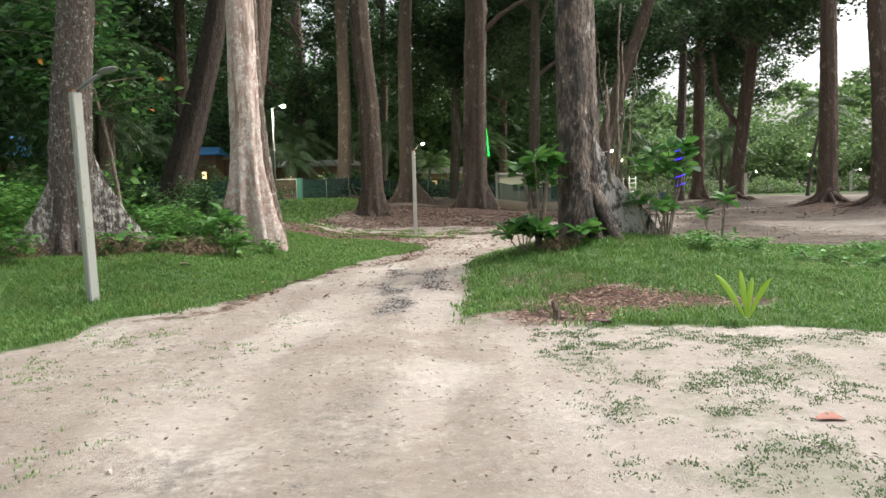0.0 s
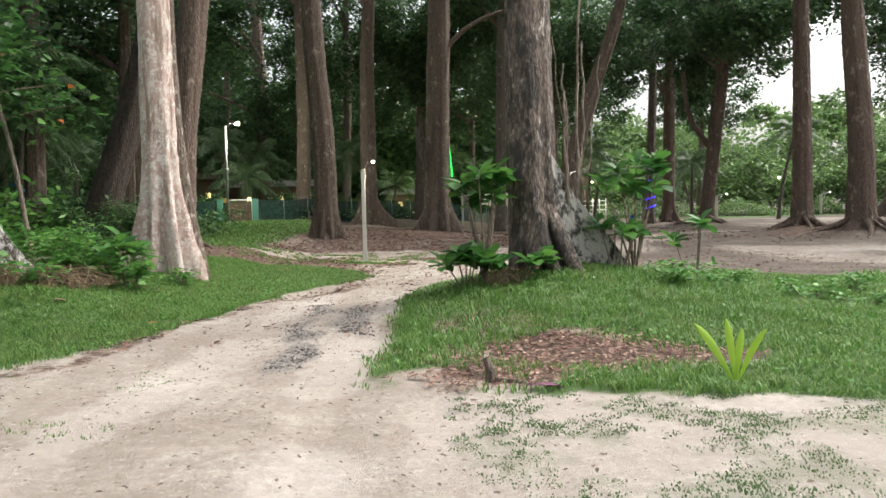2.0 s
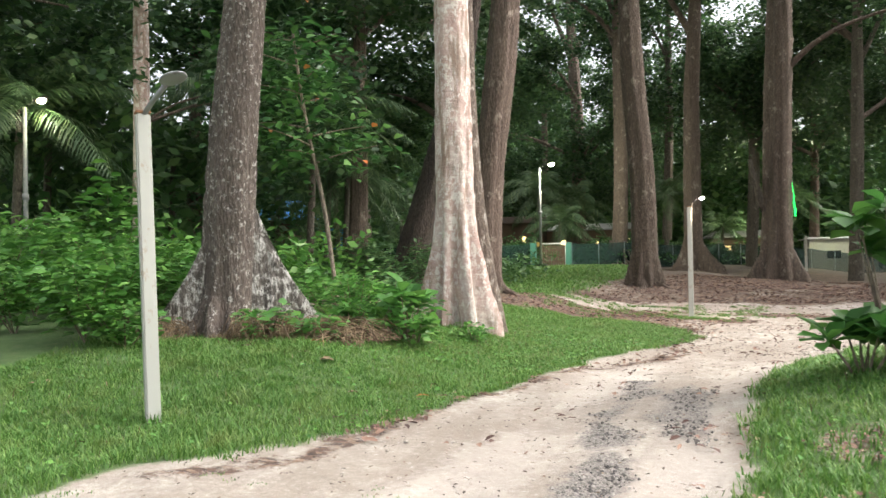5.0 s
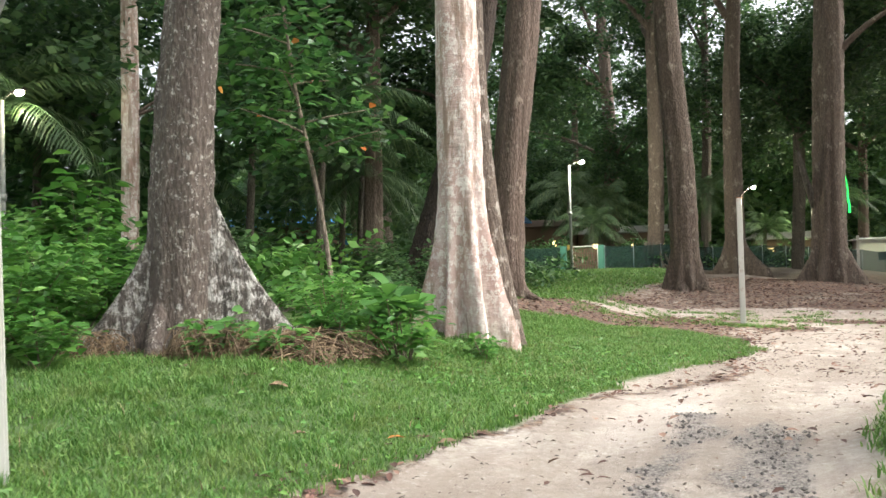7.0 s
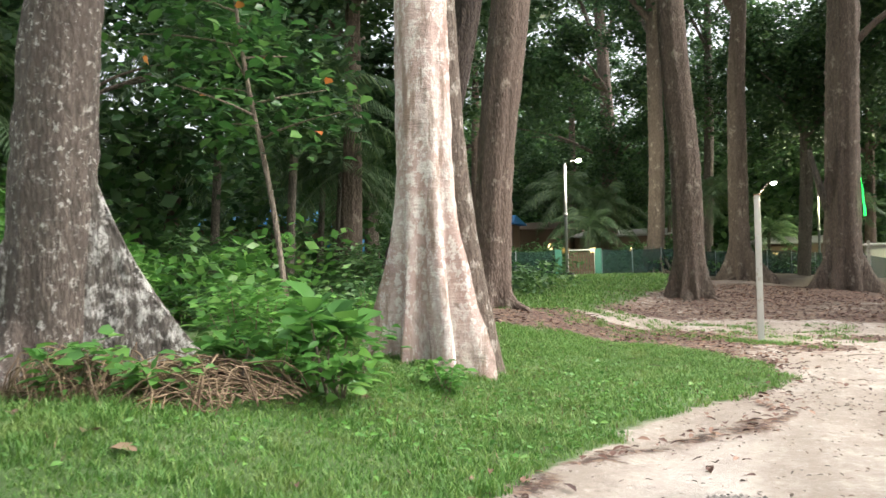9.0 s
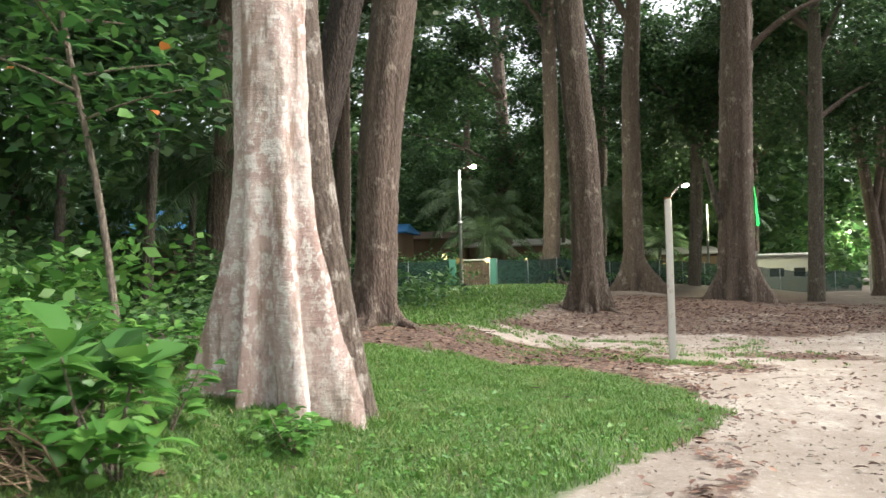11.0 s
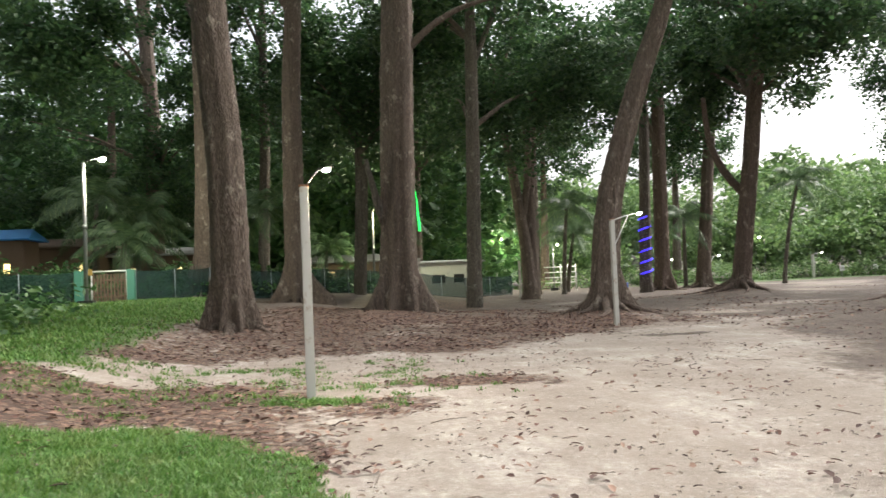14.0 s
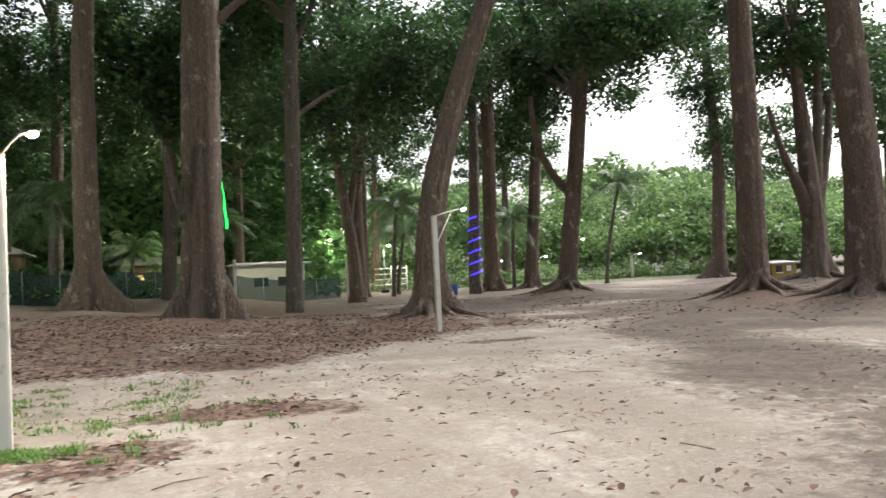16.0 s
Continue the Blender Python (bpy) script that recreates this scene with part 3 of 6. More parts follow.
# ---------------------------------------------------------------- trees
def spline(pts, step):
    """Points (x, y, z, r) taken smoothly at even steps of height."""
    p = np.asarray(pts, float)
    s = np.concatenate([[0], np.cumsum(np.linalg.norm(np.diff(p[:, :3], axis=0), axis=1))])
    q = np.arange(0, s[-1], step)
    out = np.stack([np.interp(q, s, p[:, i]) for i in range(4)], -1)
    k = max(1, int(1.2 / step))
    pad = np.pad(out, ((k, k), (0, 0)), mode="reflect", reflect_type="odd")
    ker = np.ones(2 * k + 1) / (2 * k + 1)
    return np.stack([np.convolve(pad[:, i], ker, "valid") for i in range(4)], -1)


def trunk_mesh(pts, lobes=(), mat=BARK_DARK, seg=44, flute=0.06, seed=0, base=None, step=0.16):
    r = np.random.default_rng(seed)
    p = spline(pts, step)
    z0 = p[0, 2] if base is None else base
    th = np.linspace(0, 2 * np.pi, seg, endpoint=False)
    h = np.maximum(p[:, 2] - z0, -0.3)
    rad = np.repeat(p[:, 3][:, None], seg, 1)
    ph = r.random(4) * 6.28
    tt = th[None] + 0.05 * np.sin(h[:, None] * 0.8 + ph[3])
    rad = rad * (1 + flute * np.sin(3 * tt + ph[0]) + 0.6 * flute * np.sin(7 * tt + ph[1]) + 0.35 * flute * np.sin(13 * tt + ph[2] + 0.4 * h[:, None]))
    rad *= 1 + 0.025 * r.normal(size=rad.shape)
    for ang, length, height, width in lobes:
        d = (th - radians(ang) + np.pi) % (2 * np.pi) - np.pi
        f = np.clip(1 - h / height, 0, 1.3) ** 1.7
        rad += length * np.exp(-(d / width) ** 2)[None] * f[:, None]
    V = p[:, None, :3] + rad[..., None] * np.stack([np.cos(th), np.sin(th), 0 * th], -1)[None]
    V[0, :, 2] -= 0.5
    k = len(p)
    i, j = np.meshgrid(np.arange(k - 1), np.arange(seg), indexing="ij")
    q = np.stack([i * seg + j, i * seg + (j + 1) % seg, (i + 1) * seg + (j + 1) % seg, (i + 1) * seg + j], -1).reshape(-1, 4)
    return mesh_of("trunk", V.reshape(-1, 3), q, mat), p


def tree(pts, mat, label, lobes=(), top=15.0, crown=(4.0, 4.0, 2.6), leaf=9000, size=0.3, limbs=4, seed=0, flute=0.06, shift=(0, 0, 0), sparse=False):
    """A tree: a trunk through the points, carried on upwards to its top, with limbs and a leafy crown."""
    pts = [tuple(p) for p in pts]
    x, y, z, r = pts[-1]
    x0, y0, z0, _ = pts[-2]
    if top > z:
        k = (top - z) / (z - z0) * 0.6
        pts.append((x + (x - x0) * k, y + (y - y0) * k, top, max(0.1, r * 0.45)))
    bx, by, bz, _ = pts[0]
    t = thing("tree", (bx, by, bz), label, "tree", "trees of the grove")
    local = [(a - bx, b - by, c - bz, d) for a, b, c, d in pts]
    me, p = trunk_mesh(local, lobes, mat, seed=seed, flute=flute)
    part("trunk", me, t)
    rr = np.random.default_rng(seed + 50)
    end = p[-1, :3]
    c = end + np.asarray(shift, float) + np.array([0, 0, 0.5])
    for i in range(limbs):
        an = 2 * np.pi * (i + rr.random() * 0.6) / limbs
        s = p[int(len(p) * (0.72 + 0.25 * rr.random())) - 1]
        tip = c + np.array([math.cos(an) * crown[0] * 0.75, math.sin(an) * crown[1] * 0.75, rr.normal(0.1, 0.4) * crown[2]])
        mid = (s[:3] + tip) / 2 + np.array([0, 0, 0.5])
        q = spline([(*s[:3], s[3] * 0.55), (*mid, s[3] * 0.35), (*tip, 0.03)], 0.35)
        part("limb", tube_mesh("limb", q[:, :3], q[:, 3], mat, 8), t)
    if leaf:
        part("crown", leaves("crown", cloud(c, crown, int(leaf * 0.95), 100 if not sparse else 40, 0.5), size * 1.0, size * 0.62, LEAF_CANOPY, 0.5), t)
    return t


grey_tree = tree([(-6.76, 13.55, 0.3, 0.40), (-6.7, 13.55, 1.0, 0.37), (-6.64, 13.55, 1.92, 0.36), (-6.63, 13.55, 2.9, 0.35), (-6.42, 13.58, 4.5, 0.3)], BARK_GREY,
     "big grey-barked tree with lichen and broad buttress roots", [(-75, 0.3, 0.8, 0.22), (-30, 0.15, 0.8, 0.3), (260, 0.2, 1.2, 0.3)], 15, (4, 4, 2.4), 4000, seed=1)
tree([(-4.16, 16.5, 0.25, 0.36), (-4.16, 16.47, 1.0, 0.35), (-4.16, 16.44, 1.88, 0.335), (-4.16, 16.4, 3.17, 0.31), (-4.15, 16.36, 4.46, 0.295)], BARK_PALE,
     "pale pinkish tree with a flared fluted base at the lawn's edge", [(-8, 0.5, 2.4, 0.19), (-30, -0.14, 4.5, 0.11), (-50, 0.42, 2.5, 0.24), (-78, -0.18, 3.6, 0.15), (-100, 0.3, 2.2, 0.16), (-124, -0.15, 3.2, 0.12), (-150, 0.5, 2.3, 0.2), (190, 0.3, 1.8, 0.3), (80, 0.45, 2.4, 0.3)], 15.5, (4, 4, 2.4), 4000, seed=2, flute=0.03)
rib = [o for o in scene.objects if o.name.startswith("tree") and o.parent is None][-1]
q = spline([(0.62, 0.3, -0.2, 0.19), (0.46, 0.2, 0.7, 0.17), (0.32, 0.11, 1.7, 0.165), (0.2, 0.03, 3.6, 0.16), (0.16, 0.0, 8.0, 0.15)], 0.14)
part("rib", tube_mesh("rib", q[:, :3], q[:, 3], BARK_RIB, 24, 0.09), rib, "brown lichen-spotted rib of the trunk")
one = tree([(2.2, 12.0, 0.45, 0.34), (2.2, 12.05, 1.2, 0.33), (2.2, 12.1, 2.16, 0.325), (2.19, 12.2, 3.55, 0.31), (2.19, 12.28, 4.47, 0.3)], BARK_ONE,
     "furrowed grey-brown tree with a lichened buttress on a grassy mound", [(-48, 0.42, 1.5, 0.17), (-80, 0.12, 1.0, 0.16), (-110, 0.18, 1.0, 0.2), (200, 0.15, 0.9, 0.3), (-64, -0.08, 6, 0.1), (-20, -0.06, 5, 0.12)], 15, (4, 4, 2.4), 4000, seed=3, flute=0.07)
# its slab-like buttress and the bare stems that rise from it
def slab(parent, angle, length, height, thick, mat, label, bend=0.15, seed=0, power=1.15):
    """A plank buttress that runs out from a trunk and sinks to the ground."""
    r = np.random.default_rng(seed)
    k, m = 30, 25
    u, v = np.linspace(0, 1, k), np.linspace(-1, 1, m)
    ca, sa = math.cos(radians(angle)), math.sin(radians(angle))
    out = 0.1 + length * u
    side = bend * np.sin(2.6 * u)
    top = height * (1 - u) ** power + 0.06 + 0.035 * np.sin(9 * u + seed)
    zz = top[:, None] * (1 - np.abs(v) ** 1.7)[None] - 0.45 * (np.abs(v) ** 6)[None]
    off = np.sign(v)[None] * (thick * (0.3 + 0.9 * np.abs(v) ** 0.8)[None] * (1.25 - 0.75 * u)[:, None]) + side[:, None] + 0.014 * r.normal(size=(k, m))
    V = np.stack([out[:, None] * ca - off * sa, out[:, None] * sa + off * ca, zz + 0.1], -1).reshape(-1, 3)
    i, j = np.meshgrid(np.arange(k - 1), np.arange(m - 1), indexing="ij")
    q = np.stack([i * m + j, (i + 1) * m + j, (i + 1) * m + j + 1, i * m + j + 1], -1).reshape(-1, 4)
    end = np.arange((k - 1) * m, k * m)[None]
    return part("buttress", mesh_of("buttress", V, [q, end], mat), parent, label)


def ground_roots(host, mat, rows, start=0.26, rise=1.5):
    for an, reach, r0 in rows:
        u = np.linspace(0, 1, 14)
        ca, sa = math.cos(radians(an)), math.sin(radians(an))
        d = start + (reach - start) * u ** 0.85
        wig = 0.05 * np.sin(5 * u + an)
        part("root", tube_mesh("root", np.stack([d * ca - wig * sa, d * sa + wig * ca, rise * (1 - u) ** 2.0 + 0.02], -1), np.linspace(r0, r0 * 0.55, 14), mat, 10, 0.2), host)


ground_roots(one, BARK_ONE, ((-50, 1.0, 0.13), (-72, 0.7, 0.12), (-28, 0.8, 0.12), (-100, 0.6, 0.12), (215, 0.5, 0.11)), 0.12, 1.05)
ground_roots(grey_tree, BARK_GREY, ((-72, 1.0, 0.12), (-50, 0.8, 0.1), (-105, 0.85, 0.11), (-25, 0.9, 0.1)), 0.15, 0.9)
slab(one, 8, 1.3, 1.75, 0.17, BARK_WHITE, "grey plank buttress blotched with white lichen", 0.1, 1, 1.0)
slab(grey_tree, 38, 1.6, 2.85, 0.15, BARK_LICHEN, "dark plank buttress blotched with white lichen", -0.12, 2, 1.75)
slab(grey_tree, 214, 1.25, 1.9, 0.15, BARK_LICHEN, "pale lichened plank buttress", 0.1, 3, 1.9)
for sx, sy, ex, ez, r in ((0.62, 0.1, 0.72, 3.9, 0.03), (0.7, 0.15, 0.74, 3.3, 0.026), (0.52, 0.2, 0.5, 3.0, 0.022), (0.78, 0.1, 1.0, 3.1, 0.016), (0.6, 0.3, 0.35, 3.4, 0.014), (0.46, 0.0, 0.44, 2.6, 0.03)):
    zs = np.linspace(0.9, ez, 9)
    xs = sx + (ex - sx) * ((zs - 0.9) / (ez - 0.9)) ** 1.3 + 0.02 * rng.normal(size=9)
    part("dead_stem", tube_mesh("dead_stem", np.stack([xs, np.full(9, sy), zs], -1), np.linspace(r, r * 0.5, 9), TWIG, 7), one)
tree([(-5.71, 23.6, 0.45, 0.37), (-5.67, 23.58, 1.8, 0.36), (-5.62, 23.56, 3.43, 0.36), (-5.17, 23.63, 6.91, 0.4)], BARK_RED, "tall reddish-brown tree rooted in leaf litter", [(-30, 0.3, 1.4, 0.25), (-90, 0.25, 1.2, 0.25), (210, 0.4, 1.6, 0.3), (100, 0.3, 1.2, 0.3)], 16, (4.5, 4.5, 2.8), 9000, seed=4)
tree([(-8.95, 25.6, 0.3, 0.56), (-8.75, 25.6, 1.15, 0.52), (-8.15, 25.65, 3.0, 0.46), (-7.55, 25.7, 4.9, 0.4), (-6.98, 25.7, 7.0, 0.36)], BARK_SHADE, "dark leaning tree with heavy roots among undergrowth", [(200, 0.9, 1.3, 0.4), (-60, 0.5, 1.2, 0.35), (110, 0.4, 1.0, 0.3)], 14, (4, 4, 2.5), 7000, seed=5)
tree([(-5.41, 50, 0.8, 0.46), (-5.25, 49.9, 3, 0.41), (-5.1, 49.8, 6.85, 0.38), (-5.07, 49.4, 15, 0.32)], BARK_DARK, "slim brown tree standing on stilt-like roots", [(a, 0.32, 1.6, 0.1) for a in (-120, -80, -45, -10, 200, 240, 60, 130)], 17, (4, 4, 3), 8000, seed=6)
tree([(-2.5, 33.5, 0.4, 0.5), (-2.48, 33.45, 1.6, 0.46), (-2.5, 33.34, 4.44, 0.44), (-2.74, 33.17, 7.57, 0.42), (-2.8, 33.1, 9.13, 0.41)], BARK_DARK, "tall straight brown tree with ribbed root flare", [(-110, 0.35, 1.7, 0.16), (-70, 0.35, 1.6, 0.16), (-30, 0.45, 1.6, 0.18), (200, 0.4, 1.5, 0.2), (90, 0.4, 1.4, 0.3)], 17, (4.2, 4.2, 3), 9000, seed=7)
tree([(-1.29, 50, 0.6, 0.56), (-1.27, 49.9, 2.2, 0.5), (-1.26, 49.81, 5.29, 0.47), (-1.19, 49.6, 10.7, 0.41), (-0.91, 49.45, 14.8, 0.35)], BARK_DARK, "brown tree with long spreading buttress roots", [(-25, 1.5, 2.0, 0.22), (-150, 0.9, 2.0, 0.25), (-90, 0.35, 1.4, 0.2), (80, 0.6, 1.4, 0.3)], 18, (4.5, 4.5, 3.2), 9000, seed=8)
big = tree([(2.47, 41, 0.35, 0.74), (2.5, 40.95, 1.6, 0.64), (2.59, 40.78, 6.24, 0.57), (2.77, 40.6, 11.35, 0.53)], BARK_DARK, "massive double-ribbed brown tree with flared roots", [(-70, 0.5, 2.2, 0.18), (-35, 0.9, 2.0, 0.2), (-120, 0.5, 2.0, 0.22), (205, 0.8, 1.8, 0.25), (20, 0.5, 1.6, 0.3), (-93, -0.14, 14.0, 0.12)], 18, (6, 6, 3.6), 15000, seed=9, flute=0.09)
zs = np.linspace(2.7, 4.15, 14)
part("light_strip", tube_mesh("light_strip", np.stack([0.74 - 0.06 * (zs - 2.7) + 0.01 * np.sin(9 * zs), np.full(14, -0.42), zs], -1), np.linspace(0.046, 0.006, 14), GLOW_GREEN, 7), big, "glowing green light strip")
q = spline([(0.5, -0.3, 9.0, 0.15), (1.6, -0.5, 10.2, 0.11), (3.4, -0.6, 10.9, 0.07), (5.4, -0.6, 11.3, 0.05)], 0.3)
part("limb", tube_mesh("limb", q[:, :3], q[:, 3], BARK_DARK, 10, 0.08), big)
q = spline([(-0.45, -0.2, 3.0, 0.16), (-0.85, -0.4, 3.9, 0.13), (-0.8, -0.4, 4.7, 0.11), (-1.1, -0.4, 5.4, 0.07)], 0.2)
part("limb", tube_mesh("limb", q[:, :3], q[:, 3], BARK_PALM, 9, 0.2), big)
tree([(6.6, 48, 0.0, 0.36), (6.65, 47.9, 2.5, 0.31), (6.75, 47.77, 5.97, 0.3), (6.86, 47.52, 12.48, 0.25)], BARK_PALM, "straight slim greyish-brown tree", [(-60, 0.12, 1.2, 0.4), (200, 0.12, 1.2, 0.4)], 15, (4.5, 4.5, 3.2), 9000, seed=10)
fork = tree([(11.17, 55, -0.1, 0.42), (11.1, 54.97, 2, 0.33), (10.87, 54.93, 4.01, 0.29), (10.4, 54.92, 7.39, 0.24), (9.9, 54.94, 10.17, 0.21)], BARK_DARK, "forked brown tree with two twisting stems", [(-40, 0.3, 1.2, 0.3), (200, 0.3, 1.2, 0.3)], 13, (4, 4, 3), 8000, seed=11)
q = spline([(0.2, 0.2, -0.3, 0.42), (0.25, 0.3, 2.5, 0.36), (0.2, 0.3, 5.6, 0.34), (0.67, 0, 11.7, 0.26)], 0.3)
part("limb", tube_mesh("limb", q[:, :3], q[:, 3], BARK_DARK, 14, 0.08), fork)
q = spline([(-0.4, -0.05, 3.9, 0.22), (0.1, -0.1, 6.5, 0.18), (0.35, -0.1, 9.5, 0.14), (0.3, 0, 12, 0.1)], 0.3)
part("limb", tube_mesh("limb", q[:, :3], q[:, 3], BARK_DARK, 12, 0.08), fork)
tree([(8.06, 36, 0.1, 0.46), (8.1, 35.95, 1.2, 0.42), (8.26, 35.84, 3.54, 0.37), (9.2, 35.51, 6.84, 0.33), (10.11, 35.21, 9.31, 0.27)], BARK_DARK, "leaning grey-brown tree with flared base beside the track", [(-30, 0.7, 1.5, 0.25), (-80, 0.3, 1.4, 0.2), (-130, 0.4, 1.4, 0.25), (190, 0.55, 1.4, 0.28)], 13.5, (4.2, 4.2, 2.8), 9000, seed=12, flute=0.1)
blue = tree([(18.74, 57, 0.1, 0.36), (18.82, 56.85, 3.92, 0.32), (18.96, 56.63, 9.46, 0.28)], BARK_GREY, "slim grey tree wound with a glowing blue light strip", [(-60, 0.2, 1, 0.4)], 14, (3.5, 3.5, 3), 6000, seed=13)
for k in range(6):
    an = np.linspace(radians(170), radians(370), 9)
    zb = 0.95 + 0.64 * k
    part("light_strip", tube_mesh("light_strip", np.stack([0.04 + 0.37 * np.cos(an), -0.1 + 0.37 * np.sin(an), zb + 0.35 * (an - an[0]) / 3.5], -1), np.array([0.01, 0.022, 0.03, 0.034, 0.034, 0.03, 0.024, 0.016, 0.008]), GLOW_BLUE, 6), blue, "glowing blue light strip")
tree([(21.21, 59.97, 0.1, 0.52), (21.23, 59.9, 2, 0.45), (21.25, 59.73, 7.61, 0.42), (21.41, 59.34, 18.18, 0.35)], BARK_RED, "tall reddish-brown tree at the clearing", [(-50, 0.5, 1.5, 0.25), (-120, 0.4, 1.5, 0.25), (190, 0.4, 1.3, 0.3)], 20, (4, 4, 3), 7000, seed=14, shift=(0, 0, -3))
tree([(24.96, 62, -0.05, 0.5), (25.1, 61.9, 2, 0.42), (25.5, 61.54, 7.87, 0.37), (26.29, 60.94, 17.23, 0.3)], BARK_DARK, "tall dark tree at the clearing's far edge", [(-50, 0.4, 1.4, 0.25), (-120, 0.5, 1.4, 0.25)], 19, (4, 4, 3.4), 7000, seed=15, shift=(0, 0, -4))
r1 = tree([(18.58, 46.53, -0.08, 0.48), (18.7, 46.4, 1.5, 0.39), (19.17, 46.12, 5.69, 0.36), (19.85, 45.61, 13.32, 0.31)], BARK_RED, "slender brown tree on a low spreading root mound", [(-20, 1.0, 0.9, 0.3), (-70, 0.5, 0.9, 0.3), (-150, 1.0, 0.8, 0.3), (170, 0.5, 0.8, 0.3)], 15, (4.5, 4.5, 2.6), 9000, seed=16)
q = spline([(0.45, -0.2, 4.6, 0.2), (-0.6, 0.3, 6.0, 0.17), (-1.0, 0.4, 7.6, 0.14), (-1.0, 0.5, 9.5, 0.1)], 0.3)
part("limb", tube_mesh("limb", q[:, :3], q[:, 3], BARK_RED, 10, 0.08), r1)
tree([(38.87, 60.05, -0.1, 0.6), (38.95, 59.95, 2, 0.46), (39.15, 59.7, 7.62, 0.4), (38.62, 59.66, 15.64, 0.3)], BARK_DARK, "dark tree with one-sided buttress by the far woods", [(180, 1.6, 1.8, 0.3), (-60, 0.4, 1.4, 0.3)], 18, (3, 3, 3), 5000, seed=17, shift=(0, 0, -4))
tree([(17.89, 34.2, -0.02, 0.48), (17.89, 34.16, 1.4, 0.41), (17.88, 34.08, 4.0, 0.375), (17.75, 33.97, 9.13, 0.32)], BARK_RED, "tall straight reddish tree on a broad root mound", [(-25, 0.9, 0.9, 0.3), (-75, 0.4, 0.9, 0.25), (-140, 0.7, 0.8, 0.3), (110, 0.5, 0.8, 0.3)], 16, (4.5, 4.5, 3), 9000, seed=18)
multi = tree([(29.5, 42.75, -0.1, 0.7), (29.55, 42.7, 1.6, 0.55), (29.5, 42.65, 3.13, 0.48), (28.94, 42.65, 10.4, 0.22)], BARK_DARK, "many-stemmed brown tree with spreading roots", [(-50, 0.8, 1.6, 0.25), (-110, 0.6, 1.6, 0.25), (190, 0.8, 1.5, 0.3), (10, 0.8, 1.3, 0.3)], 13, (4.5, 4.5, 3), 8000, seed=19)
for ex, ez, r in ((0.9, 10.5, 0.22), (1.6, 9.0, 0.2), (-2.2, 8.2, 0.14)):
    q = spline([(0.1, 0, 2.4, 0.4), (0.25 * ex, -0.1, 4.3, 0.3), (0.7 * ex, -0.1, 0.7 * ez, r), (ex, 0, ez, r * 0.7)], 0.3)
    part("limb", tube_mesh("limb", q[:, :3], q[:, 3], BARK_DARK, 12, 0.1), multi)
tree([(18.39, 30.6, -0.05, 0.58), (18.38, 30.57, 1.4, 0.5), (18.35, 30.5, 3.49, 0.45), (17.99, 30.51, 7.96, 0.41)], BARK_RED, "thick reddish-brown tree with splayed roots and pale stains", [(-35, 0.7, 1.1, 0.25), (-85, 0.4, 1.2, 0.2), (-150, 1.3, 0.9, 0.25), (150, 1.0, 0.8, 0.3)], 16, (4.5, 4.5, 3), 9000, seed=20)
tree([(-3.28, 60, 1.1, 0.33), (-2.91, 59.72, 9.85, 0.28), (-2.83, 59.44, 16.78, 0.21)], BARK_GREY, "thin grey tree behind the fence", (), 19, (3.5, 3.5, 3), 5000, seed=21)
tree([(-9.98, 64, 1.0, 0.53), (-9.83, 63.7, 10.9, 0.45), (-10.2, 63.2, 20, 0.36)], BARK_DARK, "dark tree behind the fence", (), 22, (4, 4, 3.5), 7000, seed=22)
tree([(2.0, 56, 0.8, 0.34), (2.27, 55.86, 5.74, 0.33), (2.32, 55.7, 9.81, 0.26)], BARK_PALM, "broken-topped pale trunk with stubby limbs", (), 11, (3, 3, 3), 3000, seed=23)
tree([(-15.5, 22, 0.4, 0.22), (-15.32, 21.98, 5.6, 0.22), (-15.28, 21.93, 8.55, 0.21)], BARK_PALE, "slim pale straight tree in the thicket", (), 13, (4, 4, 3), 6000, seed=24)
tree([(-18.66, 44.07, 0.9, 0.36), (-18.78, 43.88, 8.04, 0.32), (-18.87, 43.66, 14.1, 0.28)], BARK_GREY, "grey tree among palms", (), 17, (4, 4, 3.5), 7000, seed=25)
for i, (x, y, h, c) in enumerate(((-13, 31, 14, 5), (-22, 33, 15, 5), (-26, 24, 13, 5), (-12, 38, 15, 5), (-17, 55, 16, 5.5), (-27, 48, 16, 6), (14, 64, 16, 5), (7, 70, 17, 6), (30, 76, 13, 5), (46, 52, 13, 5), (34, 33, 14, 5), (26, 24, 14, 5), (50, 68, 12, 5), (-20, 16, 12, 4.5), (-2, 74, 17, 6), (-14, 70, 18, 6), (19, 78, 13, 5))):
    z = float(ground_z(x, y))
    tree([(x, y, z - 0.1, 0.4), (x + 0.2, y, h * 0.4, 0.3), (x + 0.3, y, h * 0.8, 0.22)], (BARK_DARK, BARK_RED, BARK_GREY)[i % 3], "tall forest tree with a dense dark crown", [(i * 50, 0.4, 1.2, 0.3), (i * 50 + 140, 0.4, 1.2, 0.3)], h, (c, c, 3.8), 9000, seed=30 + i, shift=(0, 0, -1.5), size=0.34)

